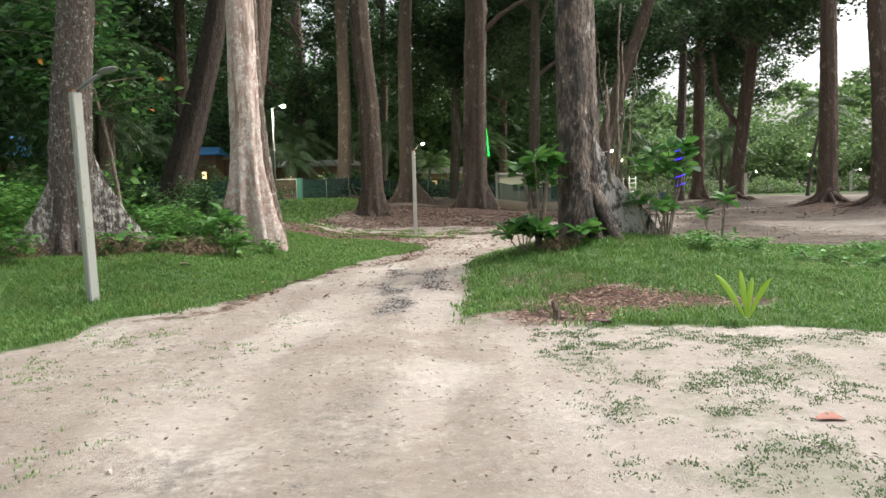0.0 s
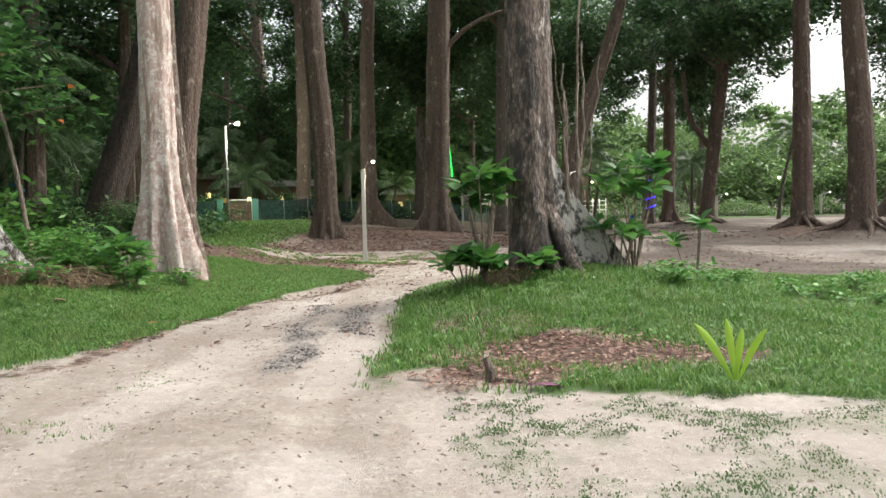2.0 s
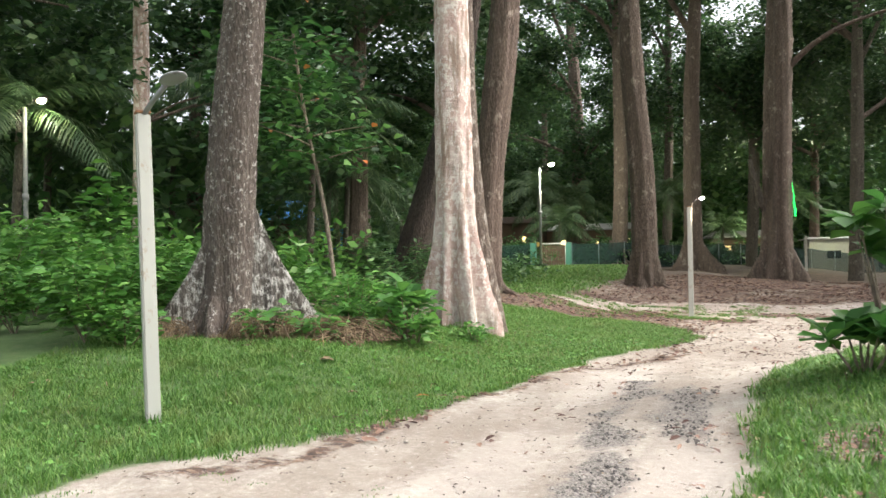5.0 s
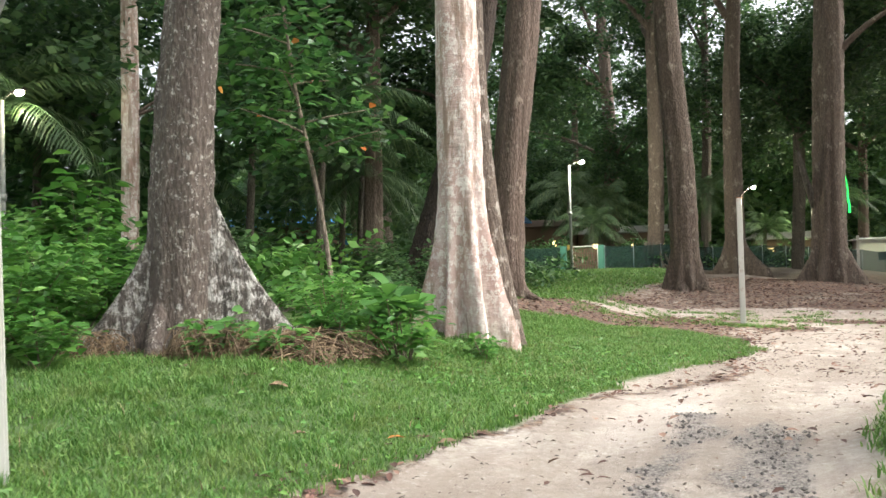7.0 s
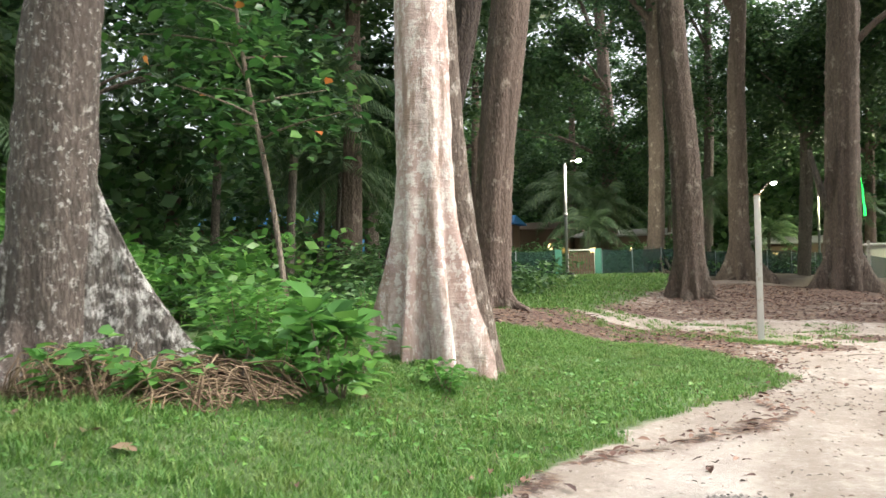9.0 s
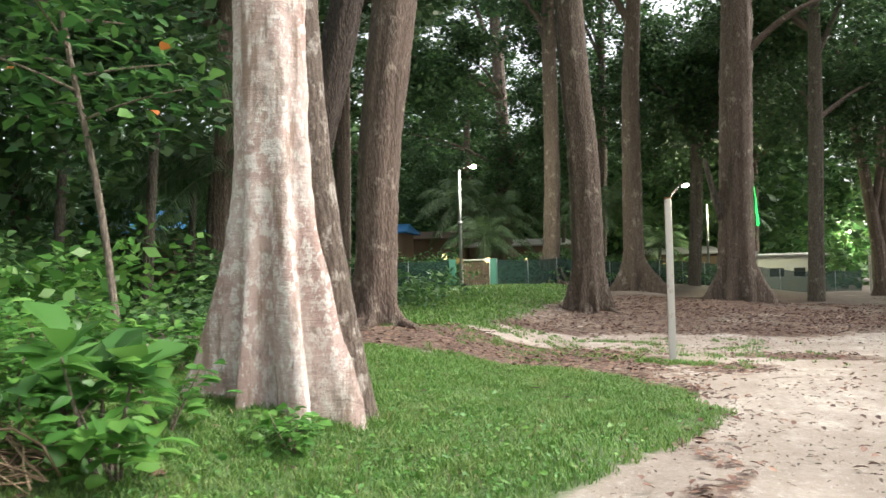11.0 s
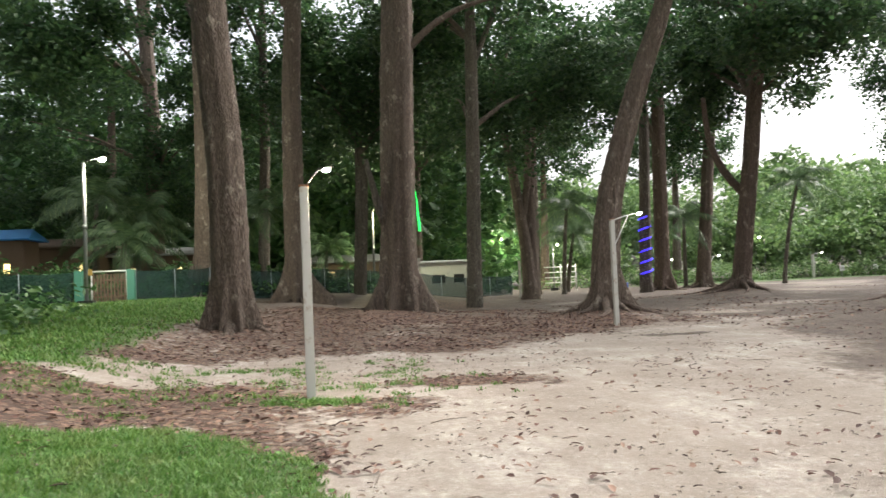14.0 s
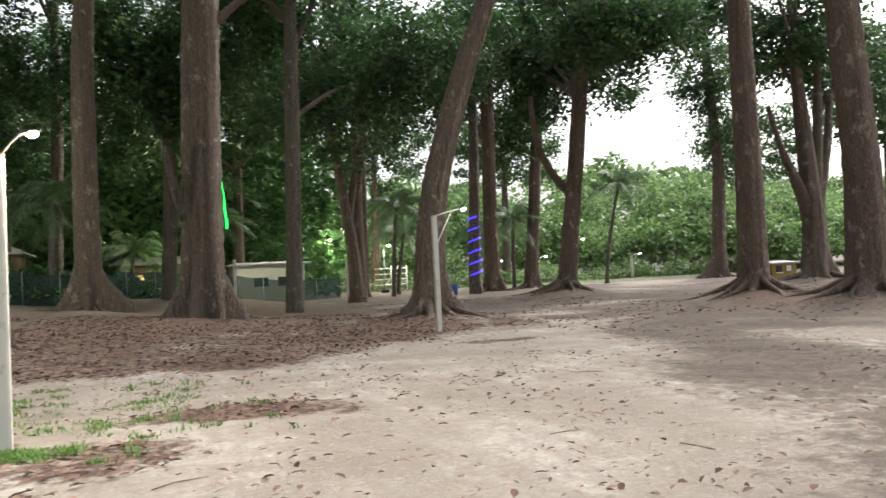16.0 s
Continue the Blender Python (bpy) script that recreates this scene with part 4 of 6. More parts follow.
def roots(x, y, z, radius, count, reach, mat, seed, host):
    """Surface roots that snake out from a trunk and sink into the ground."""
    r = np.random.default_rng(seed)
    for k in range(count):
        an = 6.28 * (k + 0.6 * r.random()) / count
        u = np.linspace(0, 1, 14)
        far = radius * 0.6 + reach * (0.5 + 0.7 * r.random()) * u
        aa = an + 0.35 * np.sin(3 * u + r.random() * 6) * u
        px, py = x + far * np.cos(aa), y + far * np.sin(aa)
        pz = ground_z(px, py) + 0.02 + 0.34 * np.exp(-u * 5) - 0.09 * u
        P = np.stack([px, py, pz], -1) - np.array([x, y, z])
        part("root", tube_mesh("root", P, np.linspace(0.13, 0.03, 14) * (0.7 + 0.5 * r.random()), mat, 8, 0.2), host)


# trees with bare roots over the sand
for i, ob in enumerate([o for o in scene.objects if o.name.startswith("tree") and o.parent is None]):
    x, y, z = ob.location
    reach = {34.2: 2.4, 30.6: 3.0, 46.5: 2.2, 36.0: 2.2, 41.0: 2.2, 33.5: 1.3, 50.0: 2.0, 42.8: 2.5, 23.6: 1.0, 60.0: 2.0, 62.0: 2.0}.get(round(y, 1), 0)
    if reach:
        roots(x, y, z, 0.5, 9, reach, [c for c in ob.children if c.name.startswith("trunk")][0].data.materials[0], i, ob)
# prop roots of the slim tree by the gate
for k in range(12):
    an = 6.28 * k / 12 + 0.2 * rng.random()
    u = np.linspace(0, 1, 9)
    rr0 = 0.42 + 0.6 * u ** 1.4
    prop = [o for o in scene.objects if o.name.startswith("tree") and o.parent is None and abs(o.location.x + 5.41) < 0.01][0]
    part("prop_root", tube_mesh("prop_root", np.stack([rr0 * np.cos(an), rr0 * np.sin(an), 1.7 * (1 - u) ** 0.8 - 0.1], -1), np.linspace(0.07, 0.045, 9), BARK_PALM, 7), prop)

# lower boughs that hang into the grove from the big trees
for (cx, cy, cz), rad, num, host in (((5.2, 57, 13.5), (3.5, 3, 4), 12000, (2.3, 55.7, 9.5)), ((8.8, 52, 10.2), (5, 4, 3.6), 11000, (6.75, 47.8, 8)), ((13.3, 50, 11), (3, 3, 3.4), 6500, (11.2, 55, 10)), ((19.6, 50, 11.2), (3.2, 3, 3.2), 8000, (19.4, 46, 9)),
                                     ((19.2, 42, 10.7), (3.6, 2.6, 1.5), 8000, (19.3, 46, 8.6)), ((23.9, 62, 10.4), (2.4, 2.4, 2.6), 6000, (25.6, 61.4, 9.5)), ((39.5, 60, 10), (1.8, 2, 3), 3000, (39, 59.7, 9)),
                                     ((30.2, 44, 11.4), (3.3, 3, 3), 8000, (29, 42.7, 9)), ((36.5, 45, 10.8), (2.6, 3, 3.4), 6000, (30.5, 43, 8)), ((1.1, 56, 11), (3.6, 3, 5), 13000, (2.3, 55.7, 9)),
                                     ((-11.2, 50, 12.2), (3.3, 3, 3.4), 12000, (-8.6, 55.6, 12)), ((-16.4, 40, 8.5), (2.4, 2.4, 4), 9000, (-18.7, 43.8, 8)), ((-12.1, 24, 5.9), (2.5, 2, 2.2), 5000, (-15.3, 22, 5.5)),
                                     ((-14.3, 40, 9), (3, 3, 3), 8000, (-12, 38, 8)), ((-19, 21, 8), (4, 3, 3.5), 10000, (-20, 16.5, 8)), ((-23, 26, 9.5), (5, 3, 4), 11000, (-26, 24, 9)), ((-17, 31, 10), (4, 3, 3), 9000, (-13, 31, 9)), ((-6, 61, 9.5), (5, 4, 5), 13000, (-9.9, 63.8, 8)), ((-14, 62, 10), (6, 4, 6), 14000, (-10, 63.8, 9)), ((4, 67, 9.5), (5, 4, 5), 12000, (7, 70, 9)), ((-22, 56, 9), (6, 4, 6), 14000, (-17, 55, 9)), ((-2.5, 70, 14), (7, 4, 5), 12000, (-2, 74, 12)), ((22, 50, 11.2), (4, 3, 2.6), 8000, (19.4, 45.9, 9.5)), ((-4.9, 58, 12.3), (3.2, 3, 3), 8000, (-2.9, 59.7, 10.5)), ((0.4, 57, 14.5), (3.2, 3, 2.6), 8000, (2.3, 55.7, 10)), ((5.5, 52, 14.8), (4.2, 3, 2.4), 9000, (6.8, 47.6, 12)),
                                     ((-6.5, 58, 17), (3.5, 3, 2.5), 8000, (-5.1, 49.6, 13)), ((24.5, 47, 13.6), (4.2, 3, 2.0), 9000, (19.7, 45.8, 11.5)), ((14.5, 63, 13), (4, 3, 4), 12000, (14.1, 64, 9)), ((19.5, 61, 13.5), (3.4, 3, 3.6), 11000, (21.3, 59.7, 9)), ((10, 66, 13), (4, 3, 4.5), 12000, (7.2, 70, 9))):
    bough = thing("leafy_bough", host, "leafy dark green bough of a grove tree", "bough", "boughs of the grove")
    rel = np.array([cx, cy, cz]) - np.array(host)
    for k in range(3):
        tip = rel + np.array([math.cos(k * 2.1), math.sin(k * 2.1), 0.3]) * np.array(rad) * 0.6
        thick = 0.14 if min(rad) > 2.2 else 0.05
        q = spline([(0, 0, 0, thick), (*(tip * 0.5 + np.array([0, 0, 0.5])), thick * 0.6), (*tip, 0.02)], 0.3)
        part("branch", tube_mesh("branch", q[:, :3], q[:, 3], BARK_DARK, 7), bough)
    part("foliage", leaves("foliage", cloud(rel, rad, int(num * 0.75), 70, 0.5, 0.15), 0.28, 0.18, LEAF_CANOPY, 0.5), bough)


# ---------------------------------------------------------------- palms
def frond_mesh(length, lift, droop, seed):
    r = np.random.default_rng(seed)
    s = np.linspace(0, 1, 40)
    mid = np.stack([length * s * math.cos(lift), 0 * s, length * (s * math.sin(lift) - droop * s ** 2.2)], -1)
    t = np.gradient(mid, axis=0)
    t /= np.linalg.norm(t, axis=1)[:, None]
    VV = []
    V, q, c = tube(mid[::3], np.linspace(0.035, 0.008, len(mid[::3])), 5)
    VV.append(V)
    quads, tris = [q], [c]
    off = len(V)
    for side in (-1, 1):
        for i in range(4, 40):
            ll = length * 0.24 * math.sin(math.pi * (0.12 + 0.86 * s[i])) ** 0.7 * (0.85 + 0.3 * r.random())
            d = t[i] * 0.55 + np.array([0, side * 0.85, -0.28 - 0.35 * r.random()])
            d /= np.linalg.norm(d)
            w = t[i] * 0.035
            a, b2 = mid[i], mid[i] + d * ll * 0.55
            e = mid[i] + d * ll + np.array([0, 0, -ll * 0.25])
            VV.append(np.array([a - w * 0.6, a + w * 0.6, b2 + w, b2 - w, e]))
            quads.append(np.array([[off, off + 1, off + 2, off + 3]]))
            tris.append(np.array([[off + 3, off + 2, off + 4]]))
            off += 5
    return mesh_of("frond", np.concatenate(VV), [np.concatenate(quads), np.concatenate(tris)], LEAF_PALM, False)


FRONDS = [frond_mesh(3.8, lift, droop, i) for i, (lift, droop) in enumerate(((1.1, 0.55), (0.75, 0.6), (0.4, 0.6), (0.1, 0.55), (-0.25, 0.45)))]


def palm(x, y, height, lean=(0, 0), scale=1.0, seed=0, label="coconut palm with drooping feathery fronds"):
    r = np.random.default_rng(seed)
    z = float(ground_z(x, y)) - 0.1
    t = thing("palm_tree", (x, y, z), label, "palm tree", "palms of the grove")
    hh = np.linspace(0, max(height, 0.3), 26)
    bend = (hh / max(height, 0.3)) ** 1.5
    P = np.stack([lean[0] * bend, lean[1] * bend, hh], -1)
    R = np.interp(hh, [0, 0.4, max(height, 0.5)], [0.2, 0.14, 0.1]) * (1 + 0.06 * (np.arange(26) % 2))
    part("trunk", tube_mesh("trunk", P, R, BARK_PALM, 12), t)
    for i in range(17):
        f = part("frond", FRONDS[int(i / 17 * 5)], t, place=P[-1])
        f.rotation_euler = (r.normal(0, 0.15), r.normal(0, 0.12), i * 2.4 + r.normal(0, 0.2))
        f.scale = (scale * (0.85 + 0.3 * r.random()),) * 3
    return t


for i, (x, y, h, lx, sc) in enumerate(((-9.3, 52, 2.6, 0.2, 0.8), (-15.9, 34, 5.0, 0.3, 0.85), (15.4, 62, 5.6, 0.4, 0.8), (28.9, 75, 4.6, -1.2, 0.8), (24, 62.5, 4.8, 0.1, 0.75), (-16.8, 37, 4.6, -0.2, 0.8), (-9.6, 57, 3.8, 0.3, 0.9), (-11.5, 56, 4.6, 0.2, 0.9),
                                       (-2.9, 53, 4.4, 0.2, 0.8), (0.3, 63, 2.6, 0.1, 0.75), (30.9, 62, 7.0, 1.4, 0.7), (-28, 30, 6.4, 0.3, 0.9), (-13.4, 28, 6.4, 0.4, 0.9), (-20, 29, 5.0, 0.2, 0.95), (-22, 40, 6.5, 0.4, 0.9), (-6, 64, 5, 0.3, 0.9), (4.5, 66, 5, 0.2, 0.8), (17, 66, 4.2, 0.6, 0.8), (-15.8, 27.6, 7.6, 0.5, 0.9), (-19, 50, 4, 0.2, 0.9), (-18.5, 20.5, 5.6, 0.3, 0.95), (-20, 23, 5.0, 0.2, 1.0), (-22, 27, 8, 0.4, 1.0), (-14, 32, 4.4, 0.2, 0.85))):
    palm(x, y, h, (lx, 0), sc, i)


# ---------------------------------------------------------------- far woods
def wood_band(name, label, x0, x1, yfn, hfn, count, size, mat):
    x = x0 + (x1 - x0) * rng.random(count)
    y = yfn(x) + rng.random(count) ** 1.5 * 26
    top = hfn(x, y)
    u = rng.random(count) ** 0.75
    puff = 0.75 + 0.25 * np.sin(0.55 * x + 0.3 * y) * np.sin(0.41 * y - 0.23 * x) + 0.12 * np.sin(1.7 * x) * np.sin(1.3 * y)
    z = ground_z(x, y) + u * top * puff
    z += 0.3 * rng.normal(size=count)
    ob = new(name, leaves(name, np.stack([x, y, z], -1), size, size * 0.65, mat, 0.45))
    return tagged(ob, label, "woods", kind="stuff")


wood_band("far_woods", "dense dark green woods behind the grove", -70, 16, lambda x: 70 + 0.1 * np.abs(x), lambda x, y: 17 + 2 * np.sin(0.2 * x), 80000, 0.75, LEAF_UNDER)
def wooded_slope(label, x0, x1, yfn, low, high, crowns, per, size):
    """A hillside of rounded tree crowns, each a shell of small leaf sprays."""
    cx = x0 + (x1 - x0) * rng.random(crowns)
    back = rng.random(crowns)
    cy = yfn(cx) + 16 * back
    rad = 1.8 + 2.2 * rng.random(crowns)
    cz = ground_z(cx, cy) + np.maximum((low + (high - low) * back) * (0.55 + 0.45 * rng.random(crowns)) - rad, rad * 0.5)
    pick = np.repeat(np.arange(crowns), per)
    u = rng.normal(size=(len(pick), 3))
    u /= np.linalg.norm(u, axis=1)[:, None]
    u[:, 2] = np.abs(u[:, 2]) * 1.2 - 0.3
    lump = 1 + 0.16 * np.sin(5 * u[:, 0] + pick) * np.sin(5 * u[:, 1] + 2 * pick) + 0.1 * rng.normal(size=len(pick))
    P = np.stack([cx, cy, cz], -1)[pick] + u * (rad[pick] * lump)[:, None] * np.array([1, 1, 0.85])
    P[:, 2] = np.maximum(P[:, 2], 0.1)
    ob = new("far_woods", leaves("far_woods", P, size, size * 0.6, LEAF_FAR, 0.45))
    return tagged(ob, label, "woods", kind="stuff")


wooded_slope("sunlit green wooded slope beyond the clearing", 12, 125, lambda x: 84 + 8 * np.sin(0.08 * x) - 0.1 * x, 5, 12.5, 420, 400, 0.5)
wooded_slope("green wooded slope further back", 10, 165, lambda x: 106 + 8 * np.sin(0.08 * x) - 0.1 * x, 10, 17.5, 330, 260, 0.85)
wood_band("far_woods", "dark woods further back", -100, 20, lambda x: 98 + 0.1 * np.abs(x), lambda x, y: 17 + 2 * np.sin(0.2 * x), 40000, 1.6, LEAF_UNDER)
wood_band("far_woods", "dark thicket behind undergrowth", -60, -16, lambda x: 22 - 0.25 * (x + 16), lambda x, y: 9 + 2 * np.sin(0.3 * x), 40000, 0.5, LEAF_UNDER)
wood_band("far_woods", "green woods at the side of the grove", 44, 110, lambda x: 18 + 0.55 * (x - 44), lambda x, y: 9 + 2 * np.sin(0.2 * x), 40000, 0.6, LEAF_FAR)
def hedge(label, x0, y0, x1, y1, deep, height, count, size, mat):
    u = rng.random(count)
    hx, hy = x0 + (x1 - x0) * u + deep * (rng.random(count) - 0.5), y0 + (y1 - y0) * u + deep * rng.random(count)
    hz = ground_z(hx, hy) + height * (0.55 + 0.45 * patchy(hx * 1.0, hy, 1.7)) * rng.random(count) ** 0.7
    return tagged(new("thicket", leaves("thicket", np.stack([hx, hy, hz], -1), size, size * 0.55, mat, 0.5)), label, "thicket", kind="stuff")


hedge("green bushes growing behind the net fence", -36, 45.4, -10, 47.8, 3.5, 2.6, 14000, 0.26, LEAF_UNDER)
hedge("green bushes growing behind the net fence", -7, 48.5, 3, 59.5, 3, 1.9, 9000, 0.26, LEAF_UNDER)
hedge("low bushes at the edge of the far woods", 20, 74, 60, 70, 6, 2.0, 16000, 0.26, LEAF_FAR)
hedge("low undergrowth behind the leaning tree", -17, 27, -8.5, 31, 5, 1.6, 9000, 0.24, LEAF_UNDER)
hedge("dense undergrowth in the thicket", -22, 15, -10.5, 19, 5, 2.4, 12000, 0.26, LEAF_BUSH)
bx = -90 + 300 * rng.random(26000)
by = -18 - 25 * rng.random(26000)
tagged(new("far_woods", leaves("far_woods", np.stack([bx - 60, by, ground_z(bx, by) + 9 * rng.random(26000)], -1), 1.1, 0.7, LEAF_FAR, 0.45)), "green woods behind the open sandy ground", "woods", kind="stuff")


# ---------------------------------------------------------------- undergrowth
def shrub(x, y, height, spread, count, mat=LEAF_BUSH, size=0.13, label="leafy green shrub in the undergrowth", stems=5, name="shrub", z=None, up=0.25):
    z = float(ground_z(x, y)) if z is None else z
    t = thing(name, (x, y, z), label, "shrub", "shrubs of the verge")
    pts = []
    for k in range(stems):
        an = rng.random() * 6.28
        e = np.array([math.cos(an) * spread * (0.4 + 0.6 * rng.random()), math.sin(an) * spread * (0.4 + 0.6 * rng.random()), height * (0.6 + 0.4 * rng.random())])
        q = spline([(0, 0, -0.05, 0.014), (*(e * np.array([0.35, 0.35, 0.6])), 0.01), (*e, 0.004)], 0.06)
        part("stem", tube_mesh("stem", q[:, :3], q[:, 3], TWIG, 5), t)
        pick = q[np.clip((len(q) * (0.3 + 0.7 * rng.random(count // stems) ** 0.7)).astype(int), 0, len(q) - 1), :3]
        pts.append(pick + rng.normal(size=pick.shape) * np.array([spread * 0.16, spread * 0.16, height * 0.07]))
    P = np.concatenate(pts)
    D = P * np.array([1, 1, 0]) / (spread + 0.01) + rng.normal(size=P.shape) * 0.8
    D[:, 2] = np.abs(D[:, 2]) * up - 0.1
    part("foliage", leaves("foliage", P, size, size * 0.55, mat, 0.75, True, D), t)
    return t


for x, y, h, s, num, size in ((-5.7, 12.75, 0.5, 0.45, 45, 0.16), (-5.0, 13.0, 0.4, 0.4, 35, 0.15), (-4.0, 14.1, 0.6, 0.6, 50, 0.17), (-4.5, 13.9, 0.6, 0.7, 80, 0.12), (-5.0, 14.2, 0.95, 0.6, 110, 0.12), (-4.3, 15.0, 0.5, 0.5, 70, 0.12),
                              (-5.3, 15.2, 0.8, 0.6, 150, 0.11), (-6.0, 16.0, 0.9, 0.6, 140, 0.12), (-3.5, 15.3, 0.35, 0.35, 70, 0.1), (-7.4, 14.1, 1.2, 0.8, 350, 0.14), (-8.3, 13.4, 1.5, 0.9, 400, 0.15), (-9.2, 14.2, 1.7, 1.0, 420, 0.16),
                              (-8.0, 12.2, 1.2, 0.9, 380, 0.14), (-7.2, 12.0, 0.7, 0.6, 200, 0.12), (-10.4, 13.2, 1.6, 1.0, 380, 0.16), (-10.5, 15.5, 2.0, 1.1, 380, 0.17), (-11.9, 17, 3.2, 0.8, 220, 0.26), (-9.0, 16.8, 1.6, 1.0, 340, 0.15),
                              (-7.0, 17.2, 0.8, 0.9, 160, 0.13), (-6.6, 19.0, 0.8, 0.8, 160, 0.13), (-7.9, 23.4, 1.5, 0.9, 360, 0.14), (-7.0, 23.9, 1.3, 0.6, 280, 0.13), (-9.0, 25.4, 1.6, 1.2, 360, 0.16), (-9.6, 19.5, 0.9, 1.0, 200, 0.15),
                              (-11.5, 21, 1.8, 1.2, 340, 0.18), (-5.9, 17.6, 0.7, 0.6, 120, 0.12), (-12.5, 19, 2.0, 1.3, 320, 0.2), (-13, 24, 2.0, 1.4, 320, 0.2), (-11, 28, 1.8, 1.4, 320, 0.2), (-6.9, 20.3, 0.9, 0.6, 200, 0.12), (-12.2, 14.5, 2.0, 1.2, 360, 0.2), (-13.5, 16.5, 2.4, 1.4, 360, 0.22)):
    shrub(x, y, h, s, int(num * 2.0), LEAF_BUSH if y < 18 else LEAF_UNDER, size * 1.1)
def sapling(x, y, z, height, spread, count, size):
    """A young tree whose large leaves stand in rosettes at the ends of its stems."""
    t = thing("sapling", (x, y, z), "young broad-leaved tree shoot with large glossy leaves", "sapling", "young trees of the verge")
    P, D = [], []
    tips = max(3, count // 6)
    for k in range(tips):
        an = 6.28 * k / tips + rng.random()
        e = np.array([math.cos(an) * spread * rng.uniform(0.3, 1.1), math.sin(an) * spread * rng.uniform(0.3, 1.1), height * rng.uniform(0.72, 1.05)])
        q = spline([(0, 0, -0.1, 0.02), (*(e * np.array([0.2, 0.2, 0.6])), 0.014), (*e, 0.006)], 0.06)
        part("stem", tube_mesh("stem", q[:, :3], q[:, 3], TWIG, 6), t)
        m = 9
        a2 = np.arange(m) * 2.4 + rng.random()
        el = np.linspace(0.9, -0.25, m)
        D.append(np.stack([np.cos(a2) * np.cos(el), np.sin(a2) * np.cos(el), np.sin(el)], -1))
        P.append(e + 0.03 * rng.normal(size=(m, 3)))
    part("foliage", leaves("foliage", np.concatenate(P), size * 0.95, size * 0.62, LEAF_BROAD, 0.9, True, np.concatenate(D)), t)
    return t


# big-leaved seedlings round the furrowed tree
for x, y, z, h, s, num, size in ((1.45, 11.6, 0.4, 1.45, 0.4, 56, 0.3), (1.2, 11.5, 0.35, 0.45, 0.36, 36, 0.3), (1.85, 11.2, 0.45, 0.35, 0.32, 28, 0.28), (3.65, 12.1, 0.4, 1.65, 0.5, 54, 0.3), (3.35, 11.9, 0.45, 0.7, 0.32, 30, 0.25), (4.85, 12.9, 0.2, 0.9, 0.35, 18, 0.27)):
    sapling(x, y, z, h, s, num, size)
sapling(-4.1, 14.1, 0.3, 0.7, 0.35, 24, 0.32)
sapling(-4.75, 13.6, 0.3, 0.5, 0.3, 30, 0.2)
for x, y, h in ((4.1, 11.7, 0.45), (4.5, 11.5, 0.4), (3.8, 11.2, 0.35), (5.7, 11.2, 0.55), (6.3, 11.0, 0.5), (5.2, 12.2, 0.4), (7.4, 12.5, 0.6)):
    shrub(x, y, h * 0.6, 0.5, 260, LEAF_BUSH, 0.085, "small-leaved bright green weed in the grass", 4)

# the young almond tree with a few orange leaves
alm = thing("almond_tree", (-8.0, 19.6, 0.4), "thin leaning young tree with broad leaves, some orange", "tree")
q = spline([(0, 0, -0.1, 0.055), (-0.24, -0.16, 2.4, 0.05), (-0.62, -0.36, 4.4, 0.04), (-0.85, -0.4, 6.4, 0.03)], 0.2)
part("trunk", tube_mesh("trunk", q[:, :3], q[:, 3], TWIG, 8), alm)
tips = []
for k in range(13):
    s = q[int(len(q) * (0.52 + 0.46 * k / 13))]
    an = k * 2.3
    e = s[:3] + np.array([math.cos(an) * (1.9 - 0.05 * k) - 0.35, math.sin(an) * 1.4, 0.3])
    bq = spline([(*s[:3], 0.025), (*((s[:3] + e) / 2 + np.array([0, 0, 0.15])), 0.018), (*e, 0.008)], 0.1)
    part("branch", tube_mesh("branch", bq[:, :3], bq[:, 3], TWIG, 6), alm)
    tips.append(bq[len(bq) // 3:, :3])
tips = np.concatenate(tips)
P = tips[rng.integers(0, len(tips), 950)] + rng.normal(size=(950, 3)) * np.array([0.38, 0.35, 0.3])
part("crown", leaves("crown", P, 0.26, 0.14, LEAF_ALMOND, 0.7, True), alm)
P = tips[rng.integers(0, len(tips), 7)] + rng.normal(size=(7, 3)) * 0.3 + np.array([0.2, -0.7, 0])
part("orange_leaves", leaves("orange_leaves", P, 0.2, 0.12, LEAF_ORANGE, 0.2, True), alm, "dying orange leaves")

# lime-green coconut seedling
seed_ob = thing("palm_seedling", (2.88, 7.06, float(ground_z(2.88, 7.06))), "lime-green palm seedling with a few blades at the lawn's edge", "seedling")
for an, ln, tilt in ((2.9, 0.7, 1.08), (2.3, 0.66, 1.42), (0.25, 0.62, 1.12), (0.9, 0.58, 1.38)):
    s = np.linspace(0, 1, 9)
    d = np.array([math.cos(an) * math.cos(tilt), 0.4 * math.sin(an) * math.cos(tilt), math.sin(tilt)])
    mid = s[:, None] * d * ln + np.array([0, 0, 1]) * (-0.12 * s ** 3)[:, None]
    wdt = 0.031 * np.sin(np.pi * np.clip(s, 0, 1) ** 1.35) ** 0.9 + 0.006
    sd = np.array([d[2], 0.3, -d[0]])
    sd /= np.linalg.norm(sd)
    V = np.concatenate([mid - wdt[:, None] * sd + [0, 0.012, 0], mid, mid + wdt[:, None] * sd + [0, 0.012, 0]])
    i = np.arange(8)
    part("blade", mesh_of("blade", V, np.concatenate([np.stack([i, i + 1, i + 10, i + 9], -1), np.stack([i + 9, i + 10, i + 19, i + 18], -1)]), LEAF_LIME), seed_ob)

